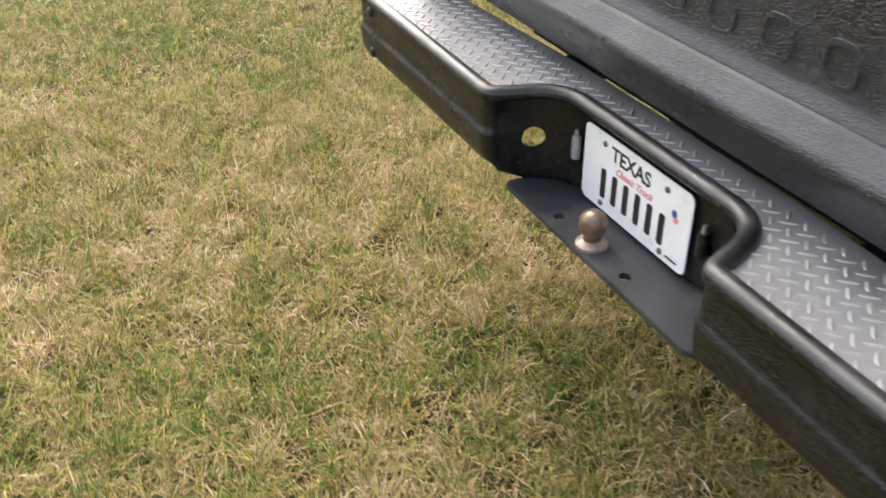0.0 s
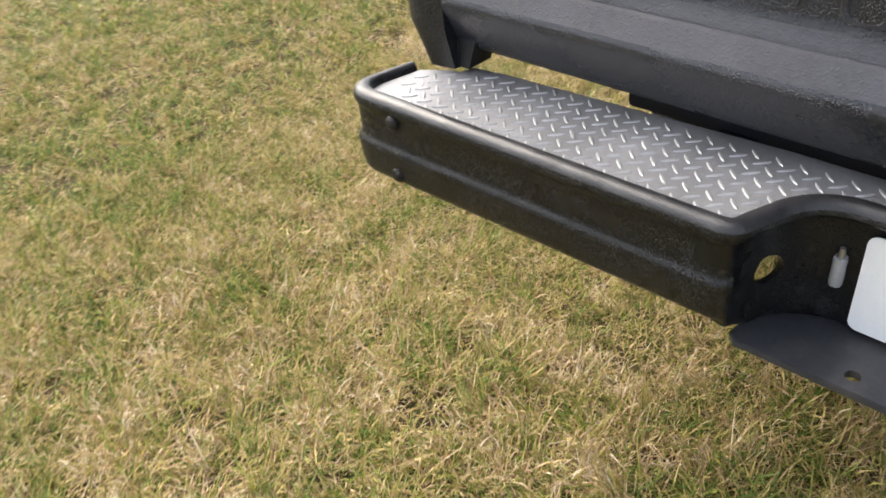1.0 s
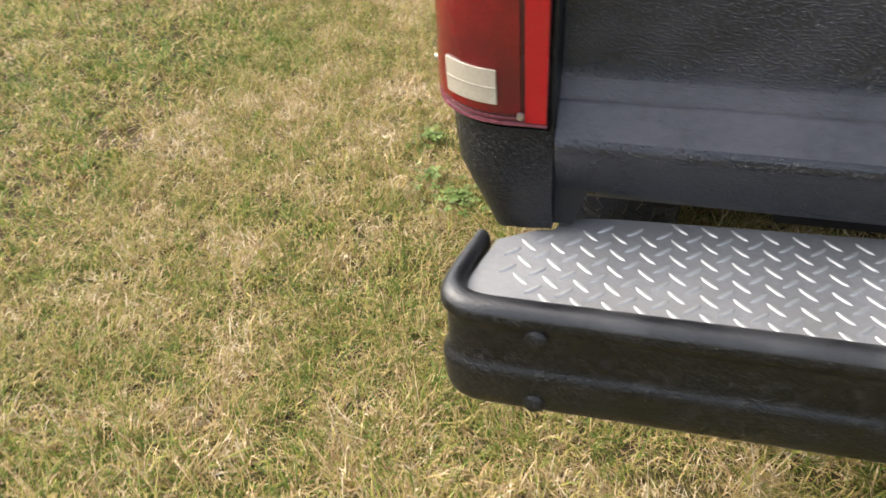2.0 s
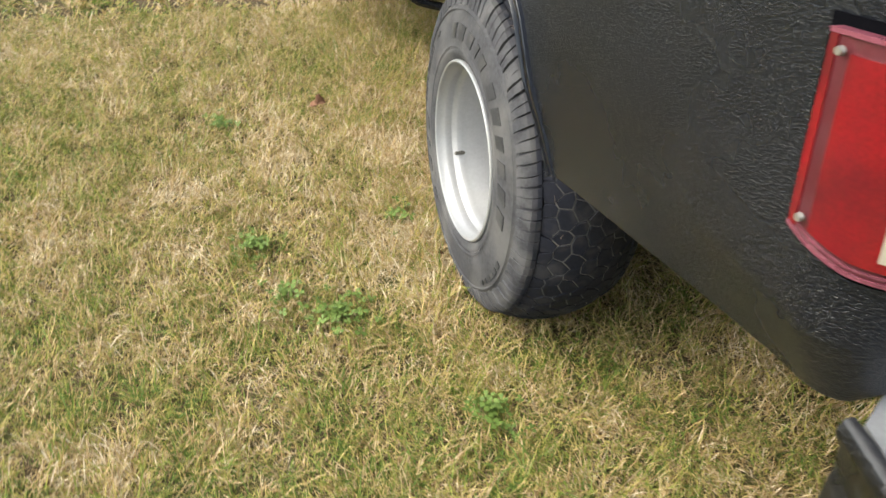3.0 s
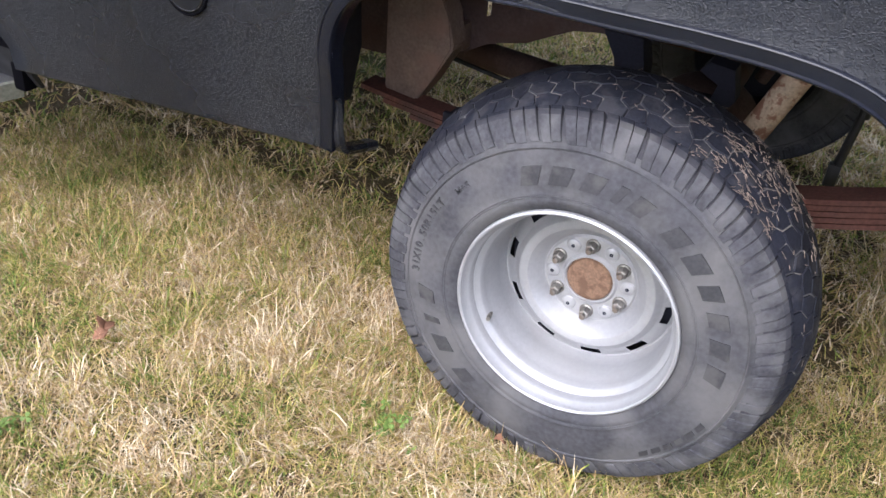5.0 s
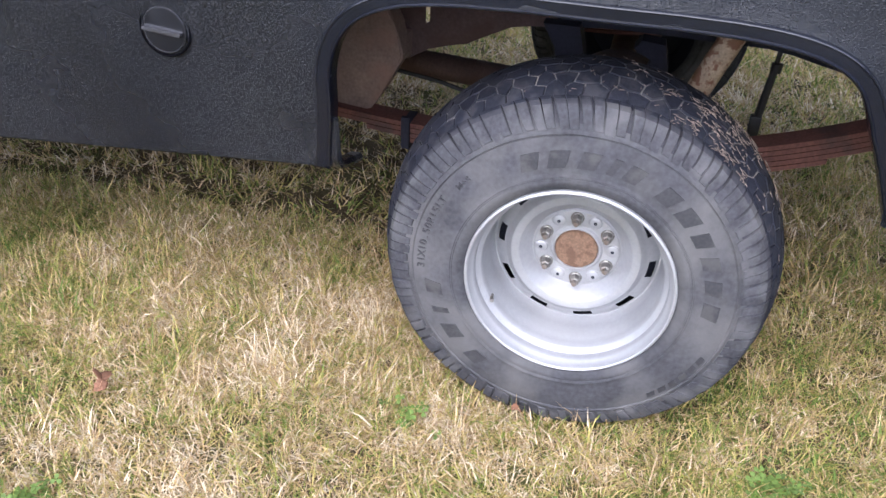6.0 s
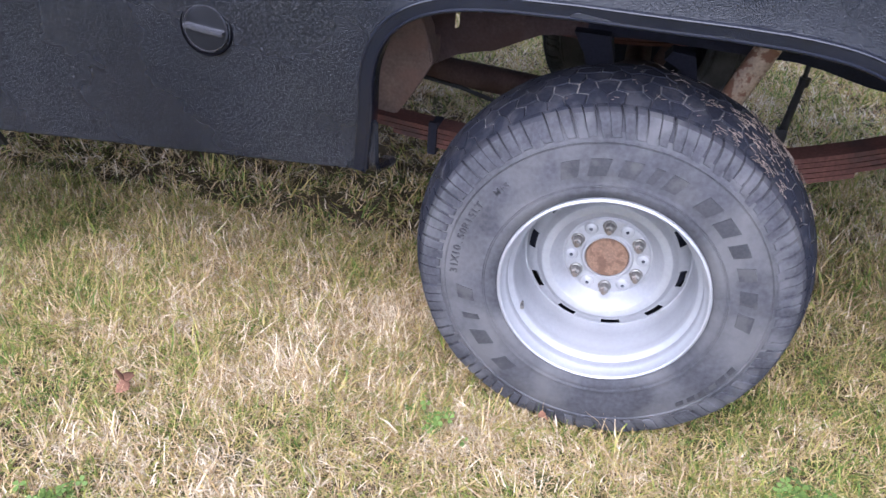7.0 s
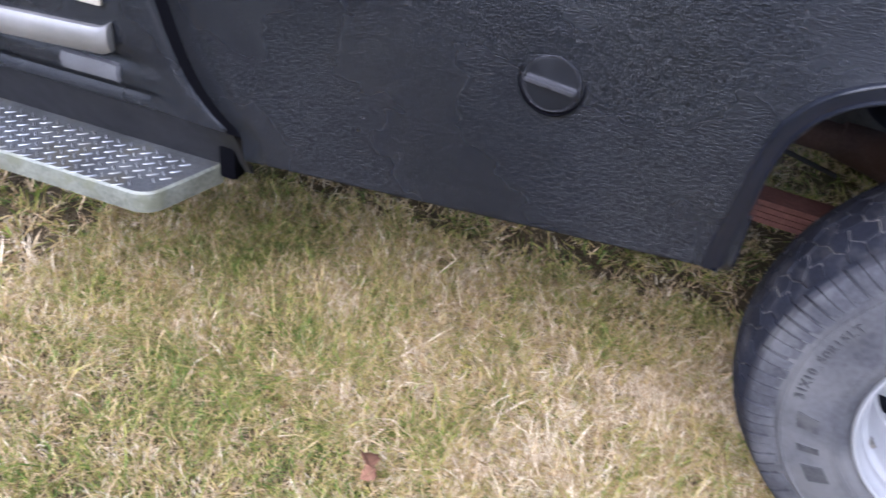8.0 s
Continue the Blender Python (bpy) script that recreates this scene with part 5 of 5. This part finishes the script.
# ---------------------------------------------------------------- cab, with the running board
def cab_panel(sign, parent):
    """Lower cab side: corner, sill and door skin, in front of the gap to the bed."""
    bm = bmesh.new()

    def rear_edge(z):
        return gap_line(z) + 0.03

    prof = [(0.018, 1.36), (0.006, 1.2), (0.0, 1.0), (0.0, 0.9), (0.0, 0.80), (0.004, 0.72), (0.010, 0.68), (0.024, 0.648), (0.034, 0.641), (0.032, 0.635), (0.022, 0.625), (0.020, 0.605), (0.030, 0.59), (0.046, 0.58), (0.052, 0.568), (0.044, 0.556), (0.044, 0.548), (0.06, 0.538), (0.08, 0.521), (0.095, 0.506)]
    plain = [(tuck(z) if z > 0.545 else o, z) for o, z in prof]
    ys = [0, 0.025, 0.05, 0.075, 0.1, 0.125, 0.15, 0.17, 0.3, 0.6, 0.9, 1.1]
    cols = []
    for y in ys:
        k = max(0.0, min(1.0, (y - 0.03) / 0.14))
        k = k * k * (3 - 2 * k)
        col = []
        for (o, z), (q, _) in zip(prof, plain):
            d = q + (o - q) * k
            yy = rear_edge(z) * (1 - y / 1.1) + 2.504 * (y / 1.1)
            col.append(bm.verts.new((sign * (1.0 - d), yy, z)))
        cols.append(col)
    for a, b in zip(cols, cols[1:]):
        for r in range(len(prof) - 1):
            bm.faces.new((a[r], b[r], b[r + 1], a[r + 1]))
    ob = part("cab_side", bm, M_BODY, parent, "black cab side with a ridged sill", sharp=50)
    so = ob.modifiers.new("thickness", "SOLIDIFY")
    so.thickness, so.offset = 0.006, -1
    return ob


cab_panel(-1, truck)
cab_panel(1, truck)
bm = bmesh.new()
box(bm, -0.92, 0.92, 1.42, 1.44, 0.56, 1.35)
part("cab_back", bm, M_UNDER, truck, "dark rear wall of the cab")
bm = bmesh.new()
box(bm, -0.9, 0.9, 1.44, 2.53, 0.53, 0.56)
part("cab_floor", bm, M_UNDER, truck, "dark cab floor pan")
# Black strip just under the skin stands in for the gap's shade.
for sx in (-1, 1):
    bm = bmesh.new()
    rows = []
    for k in range(70):
        z = 0.545 + (1.36 - 0.545) * k / 69
        c = gap_line(z) + 0.014
        x = 1.0 - tuck(z)
        rows.append([bm.verts.new((sx * xx, yy, z)) for xx, yy in ((x - 0.002, c - 0.018), (x - 0.002, c + 0.018), (x - 0.03, c + 0.03), (x - 0.03, c - 0.03))])
    for a, b in zip(rows, rows[1:]):
        for k in range(4):
            bm.faces.new((a[k], a[(k + 1) % 4], b[(k + 1) % 4], b[k]))
    bm.faces.new(rows[0])
    bm.faces.new(rows[-1][::-1])
    part("gap_shade", bm, M_BLACK, truck, "black strip standing in for the shade in the gap between cab and bed")
bm = bmesh.new()
box(bm, -0.96, 0.96, 2.51, 2.53, 0.53, 1.36)
part("cab_front", bm, M_UNDER, truck, "dark panel that closes the cab")
bm = bmesh.new()
box(bm, -0.965, 0.965, 1.42, 2.53, 1.345, 1.36)
part("cab_cover", bm, M_BODY, truck, "black panel over the lower cab")
# bright moulding on the sill, the short strip under it and the dark rocker behind the board
bm = bmesh.new()
rings = []
for y in (1.51, 1.512, 1.519, 1.532, 1.552, 1.8, 2.1, 2.53):
    lift = 0.011 * max(0.0, 1 - (y - 1.51) / 0.026) ** 1.6 - 0.05 * (y - 1.51)
    thin = 0.35 if y < 1.511 else 1.0
    rings.append([bm.verts.new((-0.992 - d * thin, y, z)) for d, z in ((0.0, 0.701 + lift), (0.008, 0.699 + lift), (0.0135, 0.69 + lift), (0.015, 0.674 + lift), (0.0135, 0.66 + lift), (0.008, 0.652 + lift), (0.0, 0.65 + lift))])
for a, b in zip(rings, rings[1:]):
    for k in range(6):
        bm.faces.new((a[k], a[k + 1], b[k + 1], b[k]))
    bm.faces.new((a[6], a[0], b[0], b[6]))
bm.faces.new(rings[0])
bm.faces.new(rings[-1][::-1])
part("rocker_moulding", bm, M_TRIM, truck, "bright metal moulding along the sill")
bm = bmesh.new()
prism(bm, [(-0.972, 0.63), (-0.983, 0.628), (-0.986, 0.612), (-0.982, 0.597), (-0.972, 0.594)], "y", 1.516, 1.64)
bmesh.ops.bevel(bm, geom=[e for e in bm.edges if abs(e.verts[0].co.y - e.verts[1].co.y) < 1e-6 and e.verts[0].co.y < 1.53], offset=0.003, segments=2, affect="EDGES")
part("sill_strip", bm, M_STRIP, truck, "short dull grey strip on the sill")
# small tan patch above the moulding's rear end
bm = bmesh.new()
box(bm, -1.003, -0.995, 1.52, 1.58, 0.738, 0.776, 0.003)
part("side_patch", bm, M_LENS_CLEAR, truck, "small tan patch low on the door")
for sx in (-1, 1):
    bm = bmesh.new()
    rows = [[bm.verts.new((sx * x, y, z)) for x, z in ((0.937, 0.54), (0.93, 0.525), (0.912, 0.495), (0.892, 0.45), (0.872, 0.415), (0.862, 0.415), (0.882, 0.46), (0.9, 0.53))] for y in (1.325, 1.335, 1.6, 2.5)]
    for a, b in zip(rows, rows[1:]):
        for k in range(8):
            bm.faces.new((a[k], a[(k + 1) % 8], b[(k + 1) % 8], b[k]))
    bm.faces.new(rows[0])
    bm.faces.new(rows[-1][::-1])
    part("rocker_panel", bm, M_DARKRUBBER, truck, "black rocker panel above the running board")


def running_board(sign, parent):
    Z = 0.42
    bm = bmesh.new()
    pts = fillet([(-0.872, 1.392, 0), (-1.040, 1.438, 0.05), (-1.045, 2.5, 0)])
    out = [(p[0], p[1]) for p in pts] + [(-0.875, 2.5)]
    prism(bm, [(sign * -x, y) for x, y in out], "z", Z - 0.006, Z)
    # rolled outer edge
    ringz = [(0.0, Z + 0.001), (0.004, Z - 0.003), (0.005, Z - 0.012), (0.003, Z - 0.042), (-0.004, Z - 0.046), (-0.008, Z - 0.04), (-0.006, Z - 0.008)]
    rings = []
    for i, p in enumerate(pts):
        a, b = pts[max(0, i - 1)], pts[min(len(pts) - 1, i + 1)]
        t = (b - a).normalized()
        n = Vector((-t[1], t[0]))
        if n[0] > 0 and n[1] > -0.5:
            n = -n
        if n.dot(Vector((-0.95, 2.0)) - p) > 0:
            n = -n
        rings.append([bm.verts.new((sign * -(p[0] + n[0] * d), p[1] + n[1] * d, z)) for d, z in ringz])
    for a, b in zip(rings, rings[1:]):
        for k in range(len(ringz)):
            bm.faces.new((a[k], a[(k + 1) % len(ringz)], b[(k + 1) % len(ringz)], b[k])).material_index = 2
    bm.faces.new(rings[0])
    bm.faces.new(rings[-1][::-1])
    if sign < 0:
        lozenges(bm, lambda x, y: -1.036 < x < -0.885 and y > 1.435 and (x > -1.0 or y > 1.48), -1.036, -0.885, 1.42, 2.48, Z, step=(0.03, 0.03), start=(-1.02, 1.4), length=0.023, width=0.0055)
    board = part("running_board", bm, [M_STEP, M_STEP_BAR, M_EDGE], parent, "bright chequer-plate running board")
    bm = bmesh.new()
    box(bm, min(sign * 0.862, sign * 0.905), max(sign * 0.862, sign * 0.905), 1.34, 1.376, 0.41, 0.52, 0.008)
    part("end_bracket", bm, M_BLACK, board, "black end bracket")
    return board


running_board(-1, truck)
running_board(1, truck)


# ---------------------------------------------------------------- small things on the grass
def dry_leaf(m, size):
    bm = bmesh.new()
    rnd = random.Random(int(size * 1e5))
    n = 14
    mid, le, ri = [], [], []
    for k in range(n + 1):
        s = k / n
        w = size * 0.42 * math.sin(math.pi * s ** 0.8) * (0.75 + 0.5 * rnd.random())
        curl = size * 0.35 * math.sin(s * 3.0)
        mid.append(bm.verts.new((size * (s - 0.5), 0, curl * 0.4)))
        le.append(bm.verts.new((size * (s - 0.5), w, curl * 0.4 + w * 0.75)))
        ri.append(bm.verts.new((size * (s - 0.5), -w * 0.9, curl * 0.4 + w * 0.5)))
    for k in range(n):
        bm.faces.new((mid[k], mid[k + 1], le[k + 1], le[k]))
        bm.faces.new((mid[k], ri[k], ri[k + 1], mid[k + 1]))
    bmesh.ops.remove_doubles(bm, verts=bm.verts, dist=1e-4)
    ob = part("dry_leaf", bm, M_LEAF, None, m=m)
    so = ob.modifiers.new("thickness", "SOLIDIFY")
    so.thickness = 0.0006
    return tagged(ob, "curled brown dry leaf lying on the grass", "leaf", "fallen leaves")


dry_leaf(pose(-1.115, 0.945, 0.045, 20, 10, 40), 0.05)
dry_leaf(pose(-1.14, 0.93, 0.045, -30, 20, 140), 0.035)
dry_leaf(pose(-0.97, 0.07, 0.055, 60, 20, 70), 0.03)


def clover(x, y, spread, count, seed):
    """A low weed patch: stalks with three rounded leaflets each."""
    rnd = random.Random(seed)
    bm = bmesh.new()
    for _ in range(count):
        a, d = rnd.uniform(0, 2 * math.pi), spread * abs(rnd.gauss(0, 0.5))
        px, py, pz = x + d * math.cos(a), y + d * math.sin(a), rnd.uniform(0.02, 0.045)
        s = rnd.uniform(0.006, 0.011)
        t0 = rnd.uniform(0, 6.28)
        tilt = Vector((rnd.uniform(-0.4, 0.4), rnd.uniform(-0.4, 0.4), 1)).normalized()
        q = tilt.to_track_quat("Z", "Y").to_matrix()
        tube(bm, (px, py, 0), (px, py, pz), 0.0007, 3)
        for j in range(3):
            t = t0 + 2.09 * j
            c = Vector((math.cos(t), math.sin(t), 0))
            e = Vector((-math.sin(t), math.cos(t), 0))
            pts = [Vector((0, 0, 0)), c * s * 0.7 + e * s * 0.55, c * s * 1.35 + e * s * 0.45, c * s * 1.3 - e * s * 0.45, c * s * 0.7 - e * s * 0.55]
            bm.faces.new([bm.verts.new(Vector((px, py, pz)) + q @ p) for p in pts])
    return tagged(part("clover_patch", bm, M_CLOVER), "low patch of small green clover leaves", "weed", "clover patches", "stuff")


for k, (x, y, s, n) in enumerate(((-1.25, -0.07, 0.09, 60), (-1.415, 0.225, 0.07, 40), (-1.36, 0.02, 0.06, 24), (-1.0, -0.45, 0.08, 40), (-1.44, 0.91, 0.07, 30), (-1.03, 0.28, 0.05, 20))):
    clover(x, y, s, n, k)
